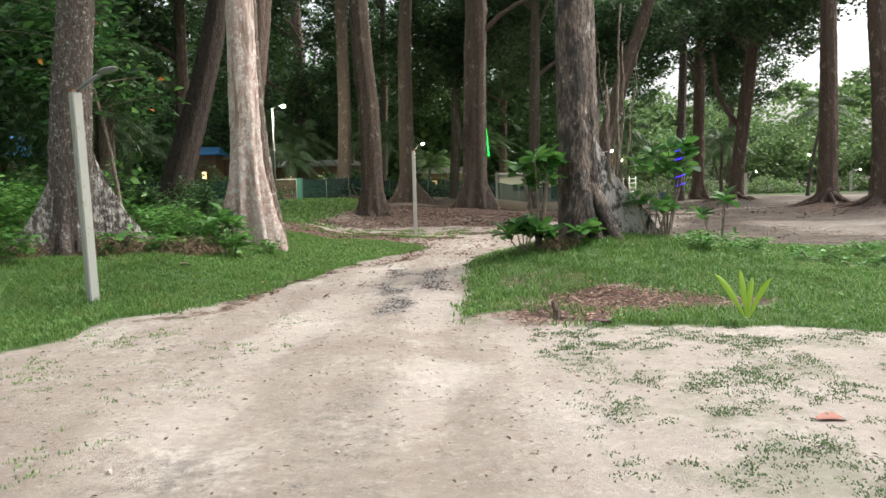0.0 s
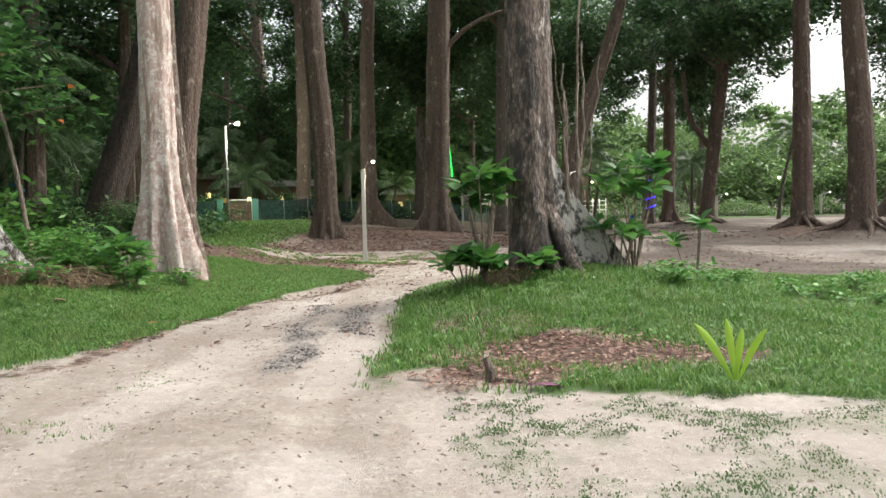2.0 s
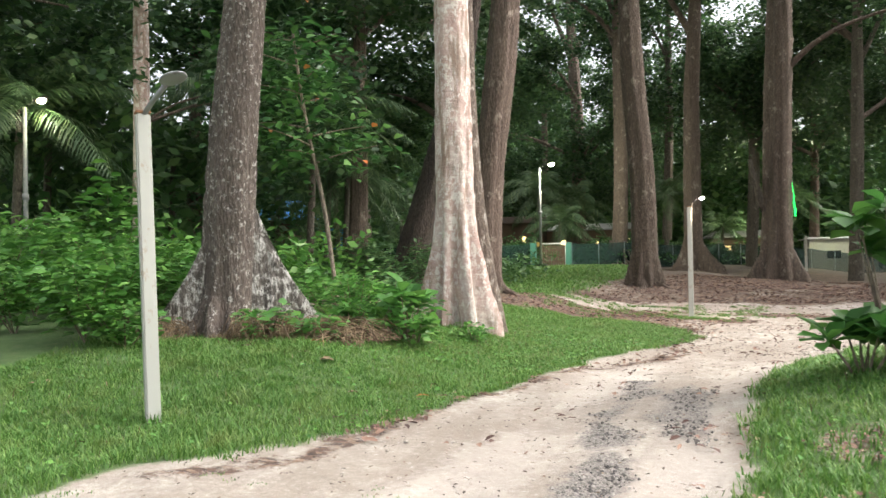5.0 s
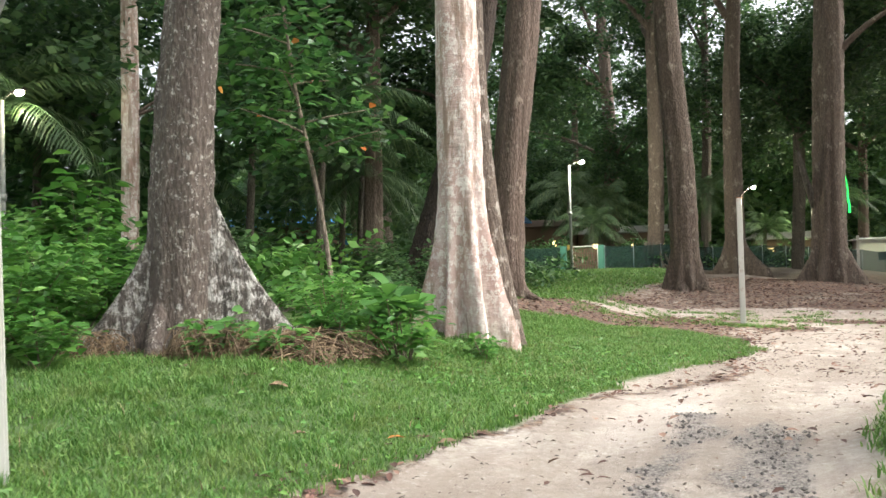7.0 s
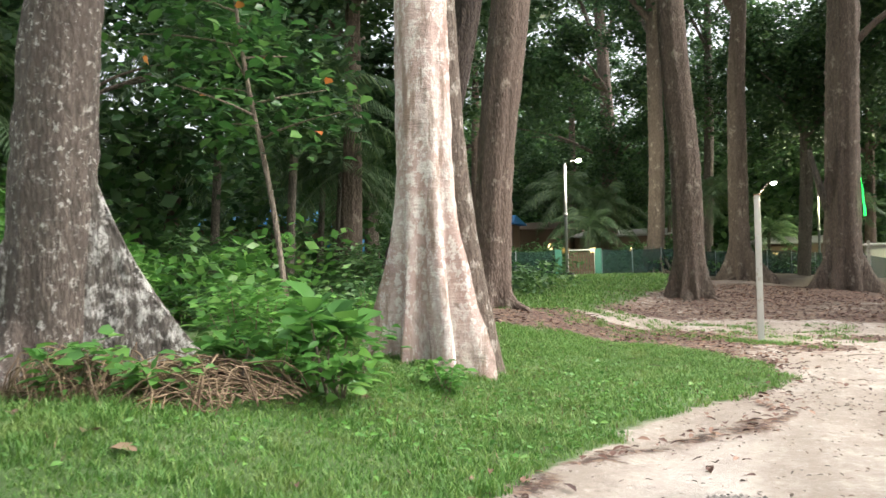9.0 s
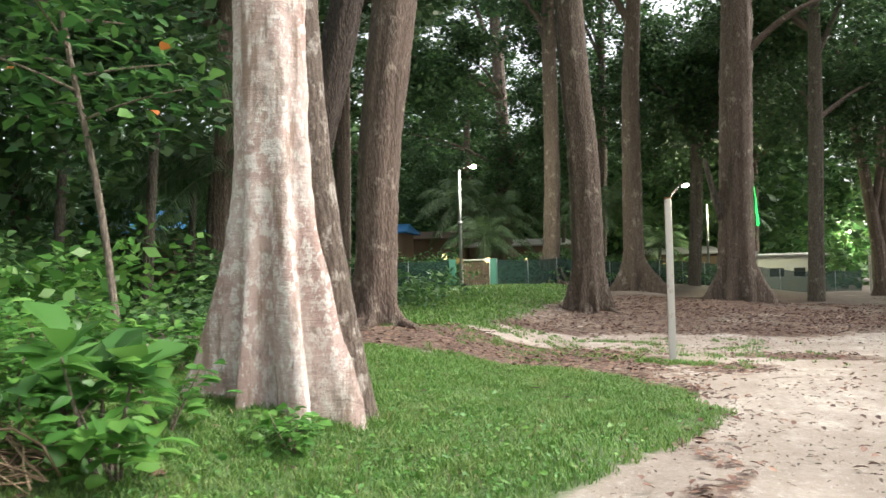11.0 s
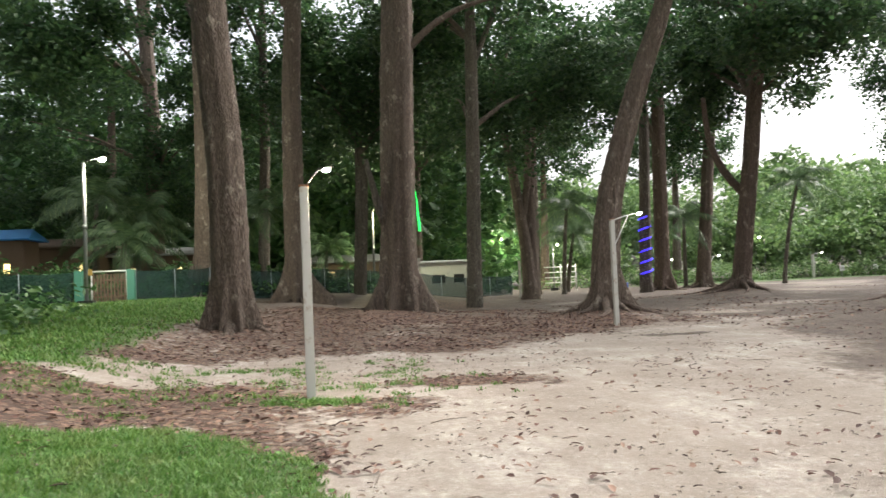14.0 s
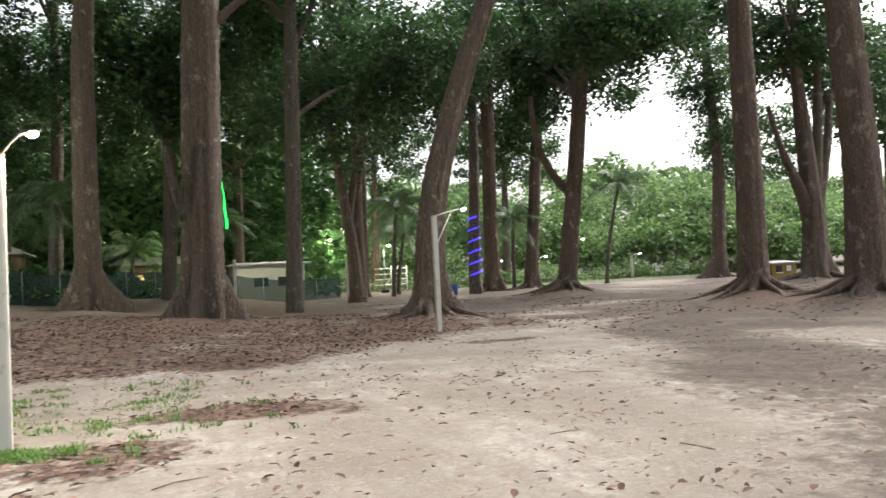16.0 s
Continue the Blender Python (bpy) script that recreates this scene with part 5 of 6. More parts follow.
# ---------------------------------------------------------------- grass and fallen leaves
def scatter(x0, x1, y0, y1, count, zone, floor=0.5):
    x, y = x0 + (x1 - x0) * rng.random(count), y0 + (y1 - y0) * rng.random(count)
    k = zone(x, y) + 0.25 * np.sin(3.1 * x + 1.7 * y) * np.sin(2.3 * y - 1.1 * x) + 0.5 * (rng.random(count) - 0.5) > floor
    return x[k], y[k]


def grass(name, label, x, y, height, mat=GRASS, width=0.009):
    k = len(x)
    an = rng.random(k) * 6.28
    lean = 0.35 + 0.75 * rng.random(k)
    hgt = height * (0.5 + rng.random(k)) * (0.9 + 0.25 * patchy(x, y, 0.8) + 0.22 * patchy(x + 3, y, 0.28))
    d = np.stack([np.cos(an), np.sin(an), 0 * an], -1)
    s = np.stack([-np.sin(an), np.cos(an), 0 * an], -1) * (width * (0.7 + 0.6 * rng.random(k)))[:, None]
    b0 = np.stack([x, y, ground_z(x, y) + 0.02], -1)
    m1 = b0 + d * (hgt * lean * 0.35)[:, None] + np.array([0, 0, 1]) * (hgt * 0.6)[:, None]
    tip = b0 + d * (hgt * lean)[:, None] + np.array([0, 0, 1]) * hgt[:, None]
    V = np.stack([b0 - s, b0 + s, m1 + s * 0.8, m1 - s * 0.8, tip], 1).reshape(-1, 3)
    o = 5 * np.arange(k)[:, None]
    return tagged(new(name, mesh_of(name, V, [o + [0, 1, 2, 3], o + [3, 2, 4]], mat, False)), label, "grass", kind="stuff")


x, y = scatter(-9, 0, 4.5, 24, 430000, lambda a, c: zone_grass(a, c) + ease((c - 4.5) / 2.5) + ease((a + 9) / 2) - 2)
grass("lawn_grass", "short green lawn grass along the track", x, y, 0.055, width=0.005)
x, y = scatter(-0.2, 9, 6, 18.5, 170000, zone_grass)
grass("lawn_grass", "green grass on the mound round the tree", x, y, 0.062, width=0.006)
for x0, x1, y0, y1, num, words in ((-8, 0, 8, 21, 2000, "small broad-leaved weeds in the lawn"), (-4, -1.2, 13.2, 17.5, 900, "bright broad-leaved weeds by the pale tree"), (-0.2, 8, 6.5, 17, 2600, "small broad-leaved weeds on the mound")):
    x, y = scatter(x0, x1, y0, y1, num, zone_grass, 0.6)
    P = np.stack([x, y, ground_z(x, y) + 0.05 + 0.03 * rng.random(len(x))], -1)
    tagged(new("lawn_weeds", leaves("lawn_weeds", P, 0.06, 0.035, LEAF_BUSH, 0.7, True)), words, "weeds", kind="stuff")
    x, y = scatter(x0, x1, y0, y1, num // 2, zone_grass, 0.55)
    grass("dry_grass", "withered straws between the green grass", x, y, 0.09, DRY_GRASS, 0.004)
x, y = scatter(-14, -3.5, 25, 47, 45000, zone_grass)
grass("lawn_grass", "green lawn before the gate", x, y, 0.1, width=0.018)
x, y = scatter(9, 22, 5, 18, 25000, zone_grass)
grass("lawn_grass", "green grass at the clearing's side", x, y, 0.11, width=0.015)
def tufts(name, label, x, y, blades, radius, height, mat=GRASS, width=0.006):
    bx2 = np.repeat(x, blades) + rng.normal(0, radius, len(x) * blades)
    by2 = np.repeat(y, blades) + rng.normal(0, radius, len(x) * blades)
    return grass(name, label, bx2, by2, height, mat, width)


for x0, x1, y0, y1, num, words in ((-8, -0.5, 7, 22, 5200, "longer grass tufts standing in the lawn"), (0, 7.5, 6.5, 16, 2600, "longer grass tufts on the mound")):
    x, y = scatter(x0, x1, y0, y1, num, lambda a, c: zone_grass(a, c) + 0.5 * patchy(a, c, 0.7) - 0.3, 0.5)
    tufts("grass_tufts", words, x, y, 16, 0.035, 0.085, width=0.005)
x, y = scatter(0.5, 8, 1.2, 7.3, 9000, lambda a, c: zone_sparse(a, c) + 0.3 * patchy(a, c, 0.28), 0.5)
tufts("sparse_grass", "thin tufts of creeping grass on bare sand", x, y, 18, 0.03, 0.012, GRASS_LOW, 0.0045)
x, y = scatter(-5.5, -1.5, 2, 8.5, 2000, zone_sparse, 0.3)
tufts("sparse_grass", "few thin grass tufts on the sand by the verge", x, y, 10, 0.03, 0.018, width=0.0034)
x, y = scatter(-6, 2, 22.5, 28, 1500, zone_sparse, 0.3)
tufts("sparse_grass", "thin grass tufts among fallen leaves", x, y, 14, 0.05, 0.05)
x, y = scatter(-1.3, 0.3, 22.6, 23.9, 2500, zone_grass, 0.6)
grass("sparse_grass", "small grass tuft round the lamp post", x, y, 0.08)
x, y = scatter(-6.8, -4.4, 12.2, 13.6, 5000, lambda a, c: np.maximum(blob(a, c, -5.9, 13.0, 0.8, 0.45), blob(a, c, -5.1, 13.4, 0.5, 0.5)), 0.5)
grass("dry_grass", "dry brown grass at the buttress roots", x, y, 0.1, DRY_GRASS, 0.005)


def tangle(x, y, radius, height, count, label):
    VV, QQ, CC, off = [], [], [], 0
    for k in range(count):
        a0, a1 = rng.random(2) * 6.28
        p0 = np.array([math.cos(a0), math.sin(a0), 0]) * radius * rng.random() ** 0.5
        p1 = np.array([math.cos(a1), math.sin(a1), 0]) * radius * rng.random() ** 0.5
        u = np.linspace(0, 1, 7)[:, None]
        P = p0 * (1 - u) + p1 * u + np.array([0, 0, 1]) * np.sin(np.pi * u) * height * rng.random() + 0.02 * rng.normal(size=(7, 3))
        V, q, c = tube(P, np.full(7, 0.004 + 0.004 * rng.random()), 4)
        VV.append(V)
        QQ.append(q + off)
        CC.append(c + off)
        off += len(V)
    ob = tagged(new("dry_vines", mesh_of("dry_vines", np.concatenate(VV), [np.concatenate(QQ), np.concatenate(CC)], DRY_GRASS)), label, "vines", kind="stuff")
    ob.location = (x, y, float(ground_z(x, y)))


tangle(-5.75, 12.95, 0.55, 0.4, 150, "tangle of dry brown vines at the buttress")
tangle(-4.9, 13.35, 0.95, 0.3, 220, "tangle of dry brown vines between the trees")
tangle(-7.2, 12.9, 0.5, 0.32, 130, "tangle of dry brown vines at the tree's foot")
tangle(1.7, 11.3, 0.35, 0.25, 60, "dry brown vines at the foot of the furrowed tree")


def fallen(name, label, x, y, size, mat, flat=0.86):
    P = np.stack([x, y, ground_z(x, y) + 0.03 + 0.02 * rng.random(len(x))], -1)
    return tagged(new(name, leaves(name, P, size, size * 0.5, mat, flat, True)), label, "leaves", kind="stuff")


x, y = scatter(-0.2, 3.8, 6.7, 10.5, 6200, zone_pile, 0.36)
fallen("fallen_leaves", "heap of dry reddish fallen leaves", x, y, 0.058, LITTER_RED, 0.95)
x, y = scatter(-8, 11, 19.5, 44, 26000, zone_litter, 0.42)
fallen("fallen_leaves", "carpet of brown fallen leaves under the trees", x, y, 0.1, LITTER)
x, y = scatter(-3.5, 0.8, 9.5, 21.5, 3500, zone_litter, 0.3)
fallen("fallen_leaves", "dry leaves along the lawn's edge", x, y, 0.09, LITTER)
x, y = 9 + 23 * rng.random(9000), 28 + 22 * rng.random(9000)
k = rng.random(9000) < 0.2 + 0.6 * patchy(x, y, 2.3)
fallen("fallen_leaves", "dry leaves strewn between the far trees", x[k], y[k], 0.13, LITTER)
x, y = rng.random(3800) * 14 - 3, 16.5 + 18 * rng.random(3800) ** 1.3
k = (zone_grass(x, y) < 0.2) & (rng.random(3800) < 0.3 + 0.5 * patchy(x, y, 1.6))
fallen("fallen_leaves", "scattered dry leaves on the sand", x[k], y[k], 0.085, LITTER)
x, y = rng.random(5200) * 9 - 4, 1.0 + rng.random(5200) * 17.5
k = zone_grass(x, y) < 0.2
fallen("leaf_crumbs", "small dark leaf crumbs on the sand", x[k], y[k], 0.035, LITTER_GREY)
x, y = rng.random(16000) * 15 - 3, 16 + 21 * rng.random(16000) ** 1.6
k = rng.random(16000) < 0.22 + 0.5 * patchy(x + 4, y, 1.2)
x, y = x[k], y[k]
fallen("leaf_crumbs", "small dry crumbs on the sand", x, y, 0.05, LITTER_GREY)
x, y = scatter(-7, -0.5, 8, 22, 60, zone_grass)
fallen("fallen_leaves", "few yellow and brown leaves on the lawn", x, y, 0.14, LITTER)
for k in range(26):
    x, y = -1 + 11 * rng.random(), 17.5 + 12 * rng.random()
    an, ln = rng.random() * 6.28, 0.15 + 0.35 * rng.random()
    tw = tagged(new("twig", tube_mesh("twig", [(-ln / 2, 0, 0), (-ln * 0.1, 0.02, 0.012), (ln / 2, -0.01, 0.004)], [0.006, 0.006, 0.003], TWIG, 5)), "thin dry twig lying on the sand", "twig", "twigs on the sand")
    tw.matrix_world = pose(x, y, float(ground_z(x, y)) + 0.012, 0, 0, math.degrees(an))
for x, y, an, big_leaf, mat, words in ((1.9, 3.78, 10, 0.19, LEAF_RUST, "large rust-red fallen leaf on the sand"), (-2.9, 11.25, 60, 0.17, LEAF_ORANGE, "large orange fallen leaf on the lawn"), (-4.6, 11.9, 100, 0.2, DRY_GRASS, "large pale dry leaf on the lawn"), (-4.3, 11.8, 20, 0.2, DRY_GRASS, "large pale dry leaf on the lawn"), (-2.4, 11.4, 200, 0.12, DRY_GRASS, "yellowed fallen leaf at the lawn's edge"), (-4.9, 12.6, 30, 0.2, LEAF_ORANGE, "curled orange leaf by the roots")):
    lf = leaves("fallen_leaf", np.zeros((1, 3)), big_leaf, big_leaf * 0.5, mat, 0.95, True, np.array([[1, 0, 0.02]]))
    tagged(new("fallen_leaf", lf), words, "leaf").matrix_world = pose(x, y, float(ground_z(x, y)) + (0.01 if y < 8 else 0.055), 0, 0, an)
# loose stones of the gravel strip between the wheel tracks
x, y = scatter(-2.2, 0.3, 8, 13.6, 9000, zone_gravel, 0.62)
k = len(x)
octa = np.array([(1, 0, 0), (0, 1, 0), (-1, 0, 0), (0, -1, 0), (0, 0, 0.7), (0, 0, -0.7)])
V = np.stack([x, y, ground_z(x, y) + 0.004], -1)[:, None] + octa[None] * (0.006 + 0.016 * rng.random(k) ** 2)[:, None, None] * (0.7 + 0.6 * rng.random((k, 6, 1)))
F = np.array([(0, 1, 4), (1, 2, 4), (2, 3, 4), (3, 0, 4), (1, 0, 5), (2, 1, 5), (3, 2, 5), (0, 3, 5)])[None] + 6 * np.arange(k)[:, None, None]
tagged(new("gravel", mesh_of("gravel", V.reshape(-1, 3), F.reshape(-1, 3), GRAVEL, False)), "loose dark and grey gravel between the wheel tracks", "gravel", kind="stuff")
# stub, fallen purple leaf and stones at the leaf heap
stub = thing("tree_stub", (1.0, 7.5, float(ground_z(1, 7.5))), "small charred broken stub in the leaf heap", "stub")
part("stump", tube_mesh("stump", [(0, 0, -0.05), (0.01, 0, 0.1), (-0.03, 0.02, 0.22)], [0.06, 0.045, 0.02], BARK_DARK, 9, 0.3), stub)
part("stump", tube_mesh("stump", [(0, 0, 0.03), (0.15, -0.08, 0.04), (0.3, -0.12, 0.03)], [0.03, 0.025, 0.01], BARK_DARK, 7, 0.3), stub)
P = np.array([[1.25, 7.15, 0.06], [1.35, 7.1, 0.05], [1.2, 7.2, 0.05]])
tagged(new("fallen_leaf", leaves("fallen_leaf", P, 0.3, 0.06, PURPLE, 0.95, True, np.array([[1, -0.1, 0.05], [0.9, 0.3, 0.05], [1, 0, 0.08]]))), "long dark purple fallen leaves", "leaf")
for k in range(40):
    x, y = -4 + 7 * rng.random(), 2 + 9 * rng.random()
    bm = bmesh.new()
    bmesh.ops.create_icosphere(bm, subdivisions=1, radius=0.012 + 0.014 * rng.random())
    for v in bm.verts:
        v.co *= 0.75 + 0.5 * rng.random()
        v.co.z *= 0.6
    st = part("stone", (bm, STONE), None, place=(x, y, float(ground_z(x, y)) + 0.008))
    tagged(st, "small pale coral stone on the sand", "stone", "stones on the sand")


# ---------------------------------------------------------------- lamps and posts
def lamp_head(parent, at, yaw, size, glow, tilt=12):
    if glow is None:
        bm = bmesh.new()
        bmesh.ops.create_icosphere(bm, subdivisions=3, radius=size * 0.5, matrix=Matrix.Translation((size * 0.35, 0, 0)) @ Matrix.Diagonal((1, 0.7, 0.2, 1)))
    else:
        bm = box_bm(size, size * 0.4, size * 0.13, (size * 0.4, 0, 0), size * 0.05)
    h = part("lamp_head", (bm, LAMP_DARK if glow else LAMP_GREY), parent, "", at)
    h.rotation_euler = (0, radians(-tilt), radians(yaw))
    if glow is not None:
        bm = bmesh.new()
        bmesh.ops.create_icosphere(bm, subdivisions=3, radius=size * 0.3, matrix=Matrix.Translation((size * 0.45, 0, -size * 0.12)) @ Matrix.Diagonal((0.85, 0.75, 0.62, 1)))
        part("diffuser", (bm, glow), h, "glowing lamp face")
    return h


def post_lamp(x, y, height, mat, arm, yaw, glow=GLOW_COOL, label="", width=0.13, lean=(0, 0), head=0.3, square=True, rise=0.18, name="street_lamp", twist=0):
    z = float(ground_z(x, y))
    t = thing(name, (x, y, z), label, "street lamp", "lamp posts")
    if square:
        bm = box_bm(width, width, height + 0.3, (0, 0, height / 2 - 0.15), 0.014)
        bmesh.ops.rotate(bm, verts=bm.verts, cent=(0, 0, 0), matrix=Matrix.Rotation(radians(twist), 3, "Z"))
        for v in bm.verts:
            v.co.x += lean[0] * max(v.co.z, 0) / height
            v.co.y += lean[1] * max(v.co.z, 0) / height
        part("post", (bm, mat), t)
        part("cap", (box_bm(width * 1.04, width * 1.04, 0.02, (0, 0, 0), 0.004), RUST), t, "rusty cap", (lean[0], lean[1], height + 0.012)).rotation_euler = (0, 0, radians(twist))
    else:
        part("post", tube_mesh("post", [(0, 0, -0.2), (0, 0, height * 0.55), (0, 0, height)], [width / 2, width / 2, width * 0.4], mat, 12), t)
        part("collar", tube_mesh("collar", [(0, 0, height * 0.55 - 0.08), (0, 0, height * 0.55 + 0.08)], [width * 0.7, width * 0.7], mat, 12), t)
        part("base_block", (box_bm(width * 4, width * 4, 0.3, (0, 0, 0.05), 0.02), DARK_GAP), t, "dark concrete base")
    ca, sa = math.cos(radians(yaw)), math.sin(radians(yaw))
    a0 = np.array([lean[0], lean[1], height - 0.02])
    a1 = a0 + np.array([ca * arm, sa * arm, rise])
    part("arm", tube_mesh("arm", [a0, (a0 + a1) / 2 + [0, 0, 0.01], a1], [0.014, 0.012, 0.011] if glow else [0.026, 0.022, 0.024], SIGN_WHITE if arm > 0.6 else LAMP_DARK if glow else LAMP_GREY, 8), t)
    if arm > 0.6:
        part("brace", tube_mesh("brace", [a0 + np.array([ca * 0.04, sa * 0.04, -arm * 0.9]), a0 + np.array([ca * arm * 0.68, sa * arm * 0.68, rise * 0.68])], [0.012, 0.012], SIGN_WHITE, 6), t)
    lamp_head(t, a1, yaw, head, glow)
    return t, Vector((x, y, z)) + Vector(a1) + Vector((ca * head * 0.4, sa * head * 0.4, -0.32))


def light(name, at, watts, colour, radius=0.1):
    ob = new(name, bpy.data.lights.new(name, "POINT"))
    ob.data.energy, ob.data.color, ob.data.shadow_soft_size = watts, colour, radius
    ob.location = at


post_lamp(-4.71, 9.52, 2.76, PALE_POST, 0.46, -24, None, "weathered grey square lamp post with an unlit solar lamp", 0.125, (-0.08, 0), 0.3, twist=47, rise=0.22)
_, at = post_lamp(-0.6, 23.45, 2.68, WHITE_POST, 0.2, 10, GLOW_COOL, "white square lamp post with rust stains and a lit lamp", 0.112, (0.0, 0.05), 0.2, rise=0.24)
light("lamp_light", at, 45, (1.0, 0.86, 0.6))
_, at = post_lamp(6.9, 32.2, 2.66, WHITE_POST, 0.72, 12, GLOW_DIM, "white square lamp post with a long arm and small lit lamp", 0.115, (0, 0), 0.24)
light("lamp_light", at, 6, (1.0, 0.9, 0.7))
_, at = post_lamp(-8.57, 43.6, 5.2, GREY_POST, 0.4, 20, GLOW_WARM, "tall grey pole lamp shining beside the gate", 0.14, head=0.5, square=False)
light("lamp_light", at, 480, (1.0, 0.98, 0.8), 0.2)
_, at = post_lamp(3.1, 60, 4.9, GREY_POST, 0.3, 10, GLOW_WARM, "grey pole lamp shining yellow behind the fence", 0.14, head=0.5, square=False)
light("lamp_light", at, 420, (0.95, 0.97, 0.6), 0.2)
for x, y, h, yaw in ((14.1, 75, 4.1, 10), (17.9, 72, 3.4, 15), (39.5, 78, 3.6, 180), (-17.3, 19.8, 5.3, 10)):
    _, at = post_lamp(x, y, h, GREY_POST, 0.3, yaw, GLOW_WARM if x < 20 else GLOW_DIM, "slim grey pole lamp glowing among the trees", 0.12, head=0.42, square=False)
    if x < 20:
        light("lamp_light", at, 16 if x < 0 else 350, (0.95, 0.97, 0.7), 0.2)
for x, y, yaw, on in ((40.0, 72, 10, GLOW_DIM), (32.5, 80, 185, GLOW_DIM), (27.5, 66, 10, GLOW_DIM)):
    post_lamp(x, y, 1.95, WHITE_POST, 0.85, yaw, on, "white lamp post with an arm by the far woods", 0.2, (0, 0), 0.3)
for x, y, h in ((4.7, 52, 2.2), (11.95, 60, 2.2)):
    z = float(ground_z(x, y))
    p = part("marker_post", (box_bm(0.13, 0.13, h + 0.3, (0, 0, h / 2 - 0.15), 0.012), WHITE_POST), None, place=(x, y, z))
    tagged(p, "plain white square post without a lamp", "post", "white posts")

# ---------------------------------------------------------------- fence and gate
fence = thing("fence", (-9, 46.5, 0.9), "low fence of dark green netting on slim posts", "fence")
run = [(-34, 44), (-26, 45), (-18, 46), (-9.75, 46.6)], [(-7.5, 46.6), (-2.5, 52.5), (2.7, 58), (7.5, 62.5), (13, 66)]
for line in run:
    for (ax, ay), (bx2, by2) in zip(line, line[1:]):
        d = math.hypot(bx2 - ax, by2 - ay)
        an = math.atan2(by2 - ay, bx2 - ax)
        k = int(d / 2.2) + 1
        for i in range(k):
            f0, f1 = i / k, (i + 1) / k
            px, py, qx, qy = ax + (bx2 - ax) * f0, ay + (by2 - ay) * f0, ax + (bx2 - ax) * f1, ay + (by2 - ay) * f1
            z0, z1 = float(ground_z(px, py)), float(ground_z(qx, qy))
            part("post", tube_mesh("post", [(px + 9, py - 46.5, z0 - 1.2), (px + 9, py - 46.5, z0 + 0.45)], [0.022, 0.022], LAMP_GREY, 8), fence)
            u = np.linspace(0, 1, 7)
            sag = 0.04 * np.sin(np.pi * u)
            xx, yy, zz = px + (qx - px) * u + 9, py + (qy - py) * u - 46.5, z0 + (z1 - z0) * u - 0.9
            nx, ny = -math.sin(an) * 0.012, math.cos(an) * 0.012
            V = np.concatenate([np.stack([xx + nx, yy + ny, zz - 0.02], -1), np.stack([xx + nx, yy + ny, zz + 1.3 - sag], -1), np.stack([xx - nx, yy - ny, zz - 0.02], -1), np.stack([xx - nx, yy - ny, zz + 1.3 - sag], -1)])
            j = np.arange(6)
            part("net_panel", mesh_of("net_panel", V, np.concatenate([np.stack([j, j + 1, j + 8, j + 7], -1), np.stack([j + 15, j + 14, j + 21, j + 22], -1), np.stack([j + 7, j + 8, j + 22, j + 21], -1)]), NET, False), fence)
gate = thing("garden_gate", (-8.6, 46.5, 0.92), "gate with teal concrete posts and a slim pale frame", "gate")
for gx0 in (-9.62, -7.65):
    part("gate_post", (box_bm(0.3, 0.3, 1.5, (gx0 + 8.6, 0, 0.6), 0.02), TEAL), gate)
for sx in (-0.55, 0.78):
    part("frame_upright", tube_mesh("frame_upright", [(sx, 0, -0.2), (sx, 0, 1.3)], [0.03, 0.03], SIGN_WHITE, 8), gate)
part("frame_rail", tube_mesh("frame_rail", [(-0.55, 0, 1.3), (0.78, 0, 1.3)], [0.03, 0.03], SIGN_WHITE, 8), gate)
for k in range(10):
    part("slat", (box_bm(0.07, 0.025, 1.1, (-0.46 + 0.128 * k, 0, 0.64), 0.006), WALL_DARK), gate)
for k in range(2):
    part("cross_rail", (box_bm(1.26, 0.03, 0.06, (0.115, 0.03, 0.3 + 0.65 * k), 0.006), WALL_DARK), gate)
part("notice", (box_bm(0.32, 0.03, 0.26, (-0.62, -0.2, 1.28), 0.01), YELLOW), gate, "small yellow notice")

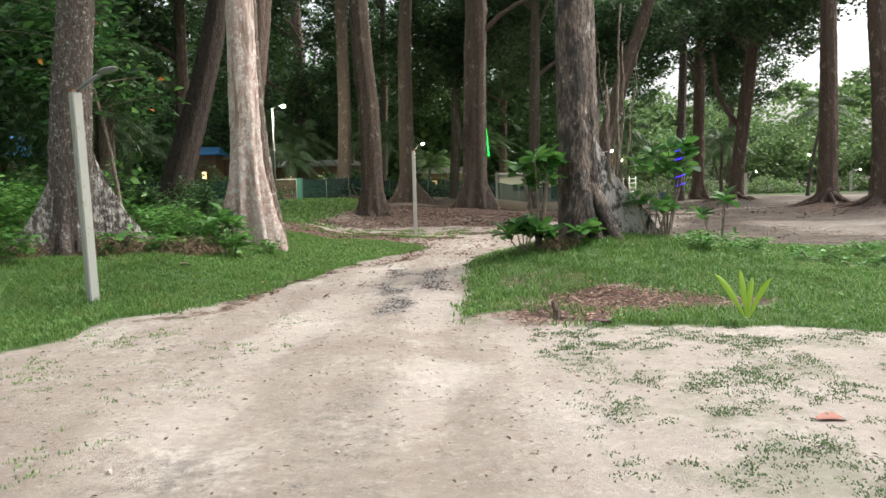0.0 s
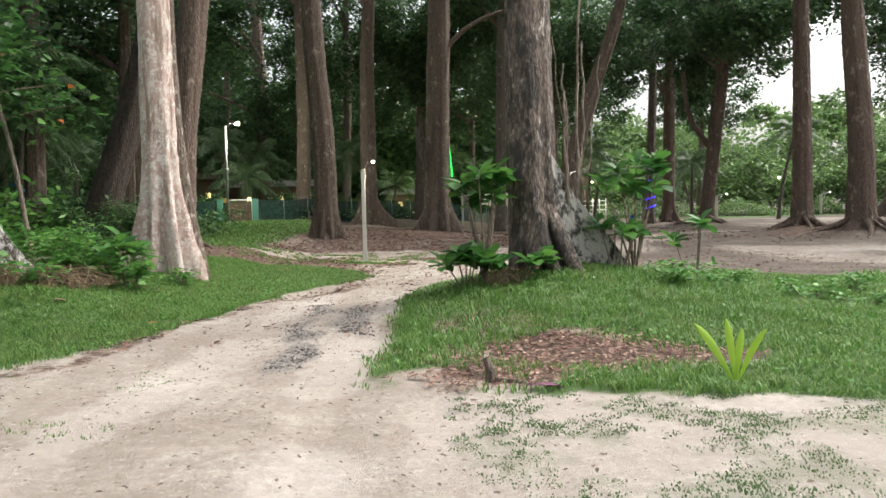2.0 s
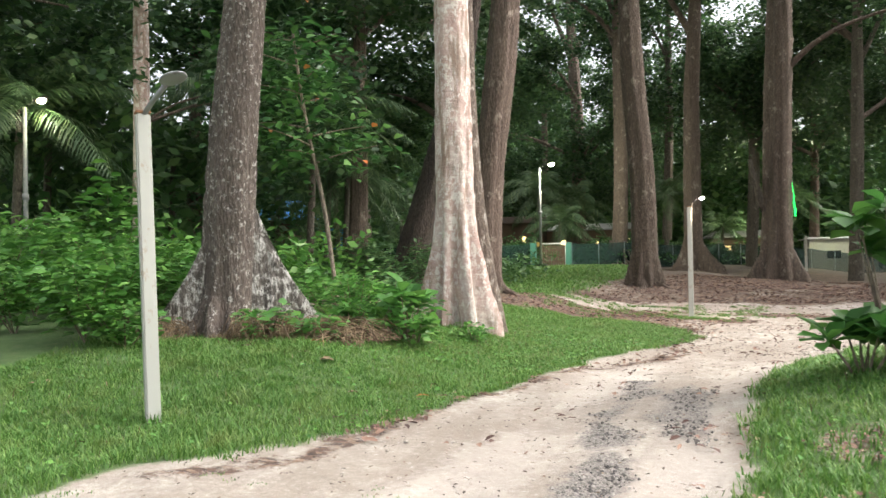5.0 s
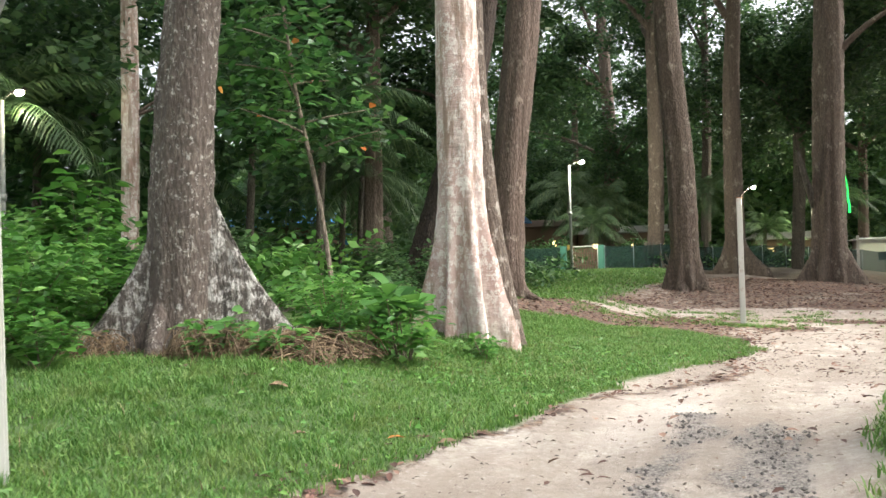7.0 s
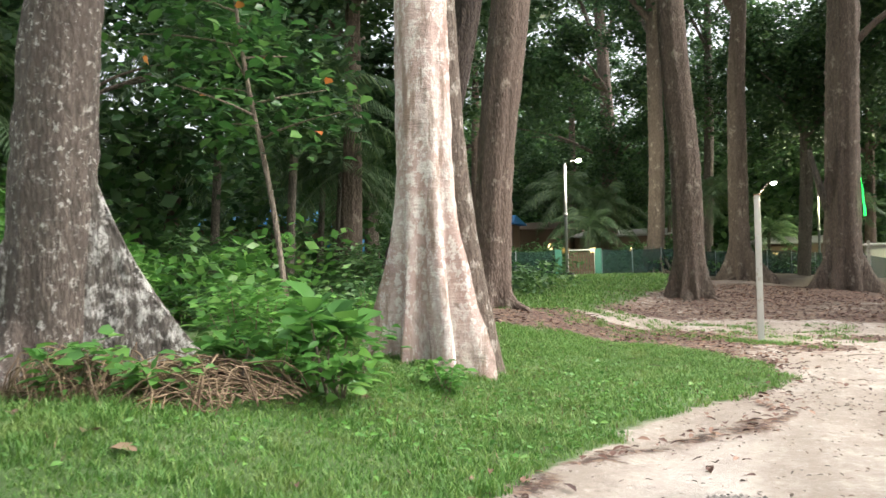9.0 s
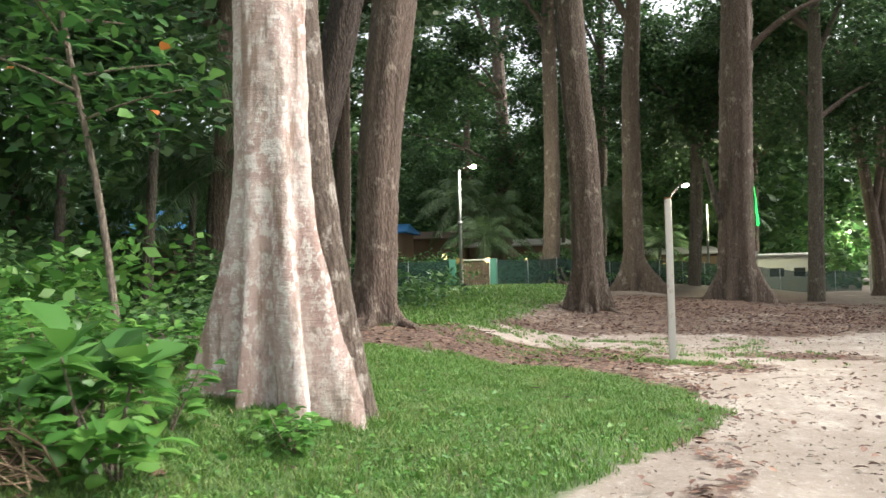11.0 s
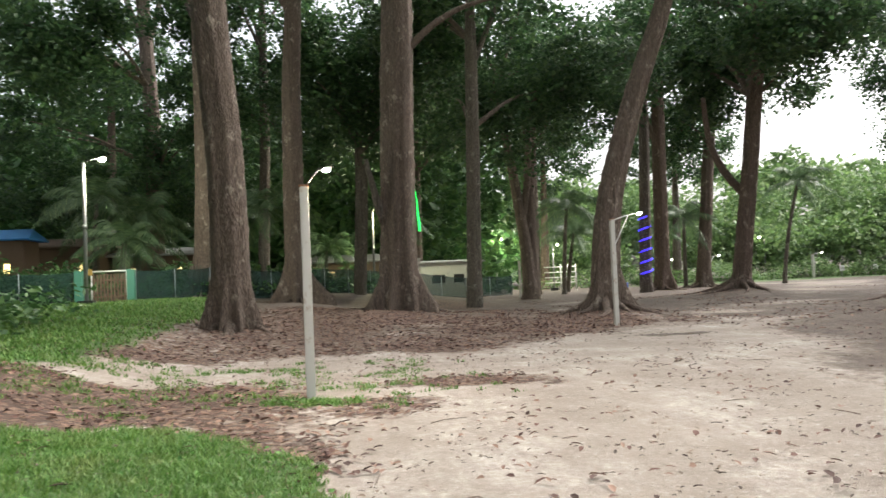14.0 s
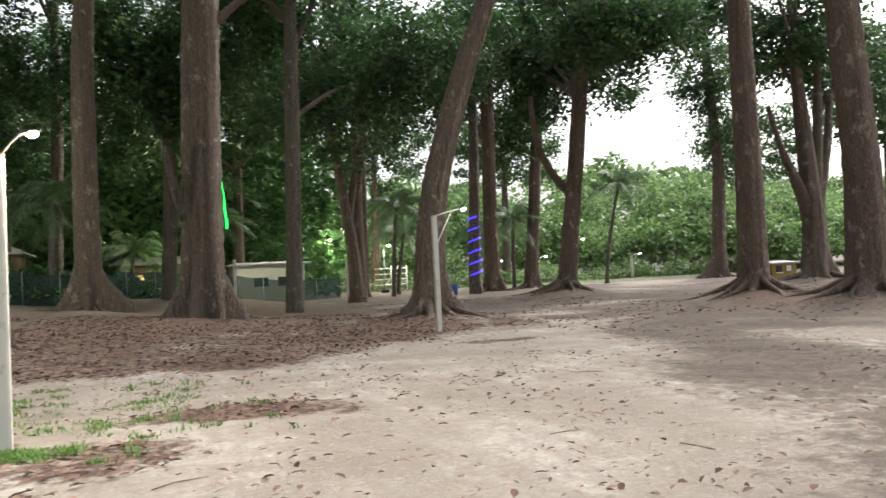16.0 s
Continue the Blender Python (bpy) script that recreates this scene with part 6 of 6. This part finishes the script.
# ---------------------------------------------------------------- buildings
def house(x, y, sx, sy, height, wall, roof, label, over=0.4, pitch=0.5, lit=(), gaps=()):
    z = float(ground_z(x, y))
    t = thing("house", (x, y, z), label, "house")
    part("wall", (box_bm(sx, sy, height + 0.4, (0, 0, height / 2 - 0.2), 0.03), wall), t)
    bm = bmesh.new()
    a, c = sx / 2 + over, sy / 2 + over
    vs = [bm.verts.new(p) for p in ((-a, -c, height), (a, -c, height), (a, c, height), (-a, c, height), (-a * 0.75, 0, height + pitch), (a * 0.75, 0, height + pitch))]
    vt = [bm.verts.new((v.co.x, v.co.y, v.co.z + 0.08)) for v in vs]
    for f in ((0, 1, 5, 4), (1, 2, 5), (2, 3, 4, 5), (3, 0, 4)):
        bm.faces.new([vt[i] for i in f])
        bm.faces.new([vs[i] for i in reversed(f)])
    for i in range(4):
        bm.faces.new([vs[i], vs[(i + 1) % 4], vt[(i + 1) % 4], vt[i]])
    part("roof", (bm, roof), t)
    for wx, wz, ww, wh in lit:
        w = part("window", (box_bm(ww, 0.06, wh, (wx, -sy / 2 - 0.02, wz), 0.01), WALL_DARK), t)
        part("pane", (box_bm(ww * 0.85, 0.03, wh * 0.85, (wx, -sy / 2 - 0.06, wz), 0.005), GLOW_WINDOW), w, "warm lit pane")
    for wx, wz, ww, wh in gaps:
        w = part("window", (box_bm(ww, 0.06, wh, (wx, -sy / 2 - 0.02, wz), 0.01), DARK_GAP), t)
        part("frame", (box_bm(ww + 0.1, 0.05, 0.06, (wx, -sy / 2 - 0.04, wz - wh / 2), 0.01), SIGN_WHITE), w)
    return t


house(8.5, 68, 4.4, 4, 2.3, WALL_WHITE, ROOF_GREY, "small white house with a flat grey roof behind the fence", 0.4, 0.15, (), ((-0.6, 1.2, 0.9, 0.6), (0.8, 1.2, 0.7, 0.6), (1.7, 1.1, 0.5, 0.9)))
house(-16.6, 60, 1.7, 2.4, 2.9, WALL_DARK, ROOF_BLUE, "timber porch with a bright blue sheet roof", 0.4, 0.6, ((0.0, 1.4, 0.35, 0.6),), ())
house(-16, 64, 6.5, 4, 2.6, WALL_DARK, WALL_DARK, "low dark timber house behind the blue porch", 0.5, 0.6, ((2.2, 1.4, 0.35, 0.5),), ((-2.2, 1.3, 1.0, 0.9),))
house(-9, 66, 7, 4, 2.0, WALL_DARK, ROOF_GREY, "dark low house with warm lit windows behind palms", 0.5, 0.5, ((-2.2, 1.1, 0.5, 0.4), (0.5, 1.1, 0.5, 0.4), (2.6, 1.2, 0.4, 0.4)), ())
house(2, 70, 5, 4, 2.0, WALL_DARK, ROOF_GREY, "dark low house with a warm lit window", 0.5, 0.5, ((-1.2, 1.2, 0.5, 0.45),), ())
house(-26.5, 46, 6, 4, 3.0, WALL_DARK, ROOF_BLUE, "open shelter with a blue sheet roof in the thicket", 0.6, 1.2, ((-2.2, 1.9, 0.3, 0.4),), ((0.4, 1.5, 3.6, 1.6),))
tarp = part("tarpaulin", (box_bm(2.0, 0.8, 1.4, (0, 0, 1.9), 0.15), ROOF_BLUE), None, place=(-21, 45.5, 0.8))
tagged(tarp, "bright blue tarpaulin stall beside the shelter", "tarpaulin")
hut = house(34.6, 50.5, 1.8, 1.6, 0.85, YELLOW, ROOF_GREY, "small yellow board hut beside the trees", 0.12, 0.1, (), ((-0.4, 0.55, 0.4, 0.4),))
part("notice", (box_bm(0.34, 0.03, 0.3, (0.3, -0.84, 0.58), 0.01), SIGN_WHITE), hut, "white notice")
# climbing frame, board, signs, bin
rack = thing("climbing_frame", (18.9, 71.5, float(ground_z(18.9, 71.5))), "pale metal rail frame in the clearing", "frame")
for k in range(3):
    part("upright", tube_mesh("upright", [(-0.6 + 0.6 * k, 0, -0.1), (-0.6 + 0.6 * k, 0, 2.0)], [0.05, 0.05], SIGN_WHITE, 8), rack)
for k in range(4):
    part("rail", tube_mesh("rail", [(-1.9, 0, 0.6 + 0.4 * k), (0.6, 0, 0.6 + 0.4 * k)], [0.035, 0.035], SIGN_WHITE, 8), rack)
for x, y in ((41.1, 70), (45.7, 72)):
    s = thing("notice_sign", (x, y, float(ground_z(x, y))), "small white notice board on a thin post", "sign", "notice signs")
    part("post", tube_mesh("post", [(0, 0, -0.1), (0, 0, 0.9)], [0.03, 0.03], LAMP_GREY, 8), s)
    part("board", (box_bm(0.42, 0.04, 0.42, (0, -0.04, 0.75), 0.01), SIGN_WHITE), s)
    for k in range(2):
        part("writing", (box_bm(0.28, 0.01, 0.04, (0, -0.066, 0.82 - 0.12 * k), 0), DARK_GAP), s, "grey bars of writing")
bn = thing("waste_bin", (17.6, 57.5, float(ground_z(17.6, 57.5))), "blue plastic waste bin under the trees", "bin")
part("bin_body", tube_mesh("bin_body", [(0, 0, 0), (0, 0, 0.3), (0, 0, 0.6)], [0.2, 0.22, 0.25], BIN_BLUE, 16), bn)
part("rim", tube_mesh("rim", [(0, 0, 0.58), (0, 0, 0.63)], [0.27, 0.27], BIN_BLUE, 16), bn)
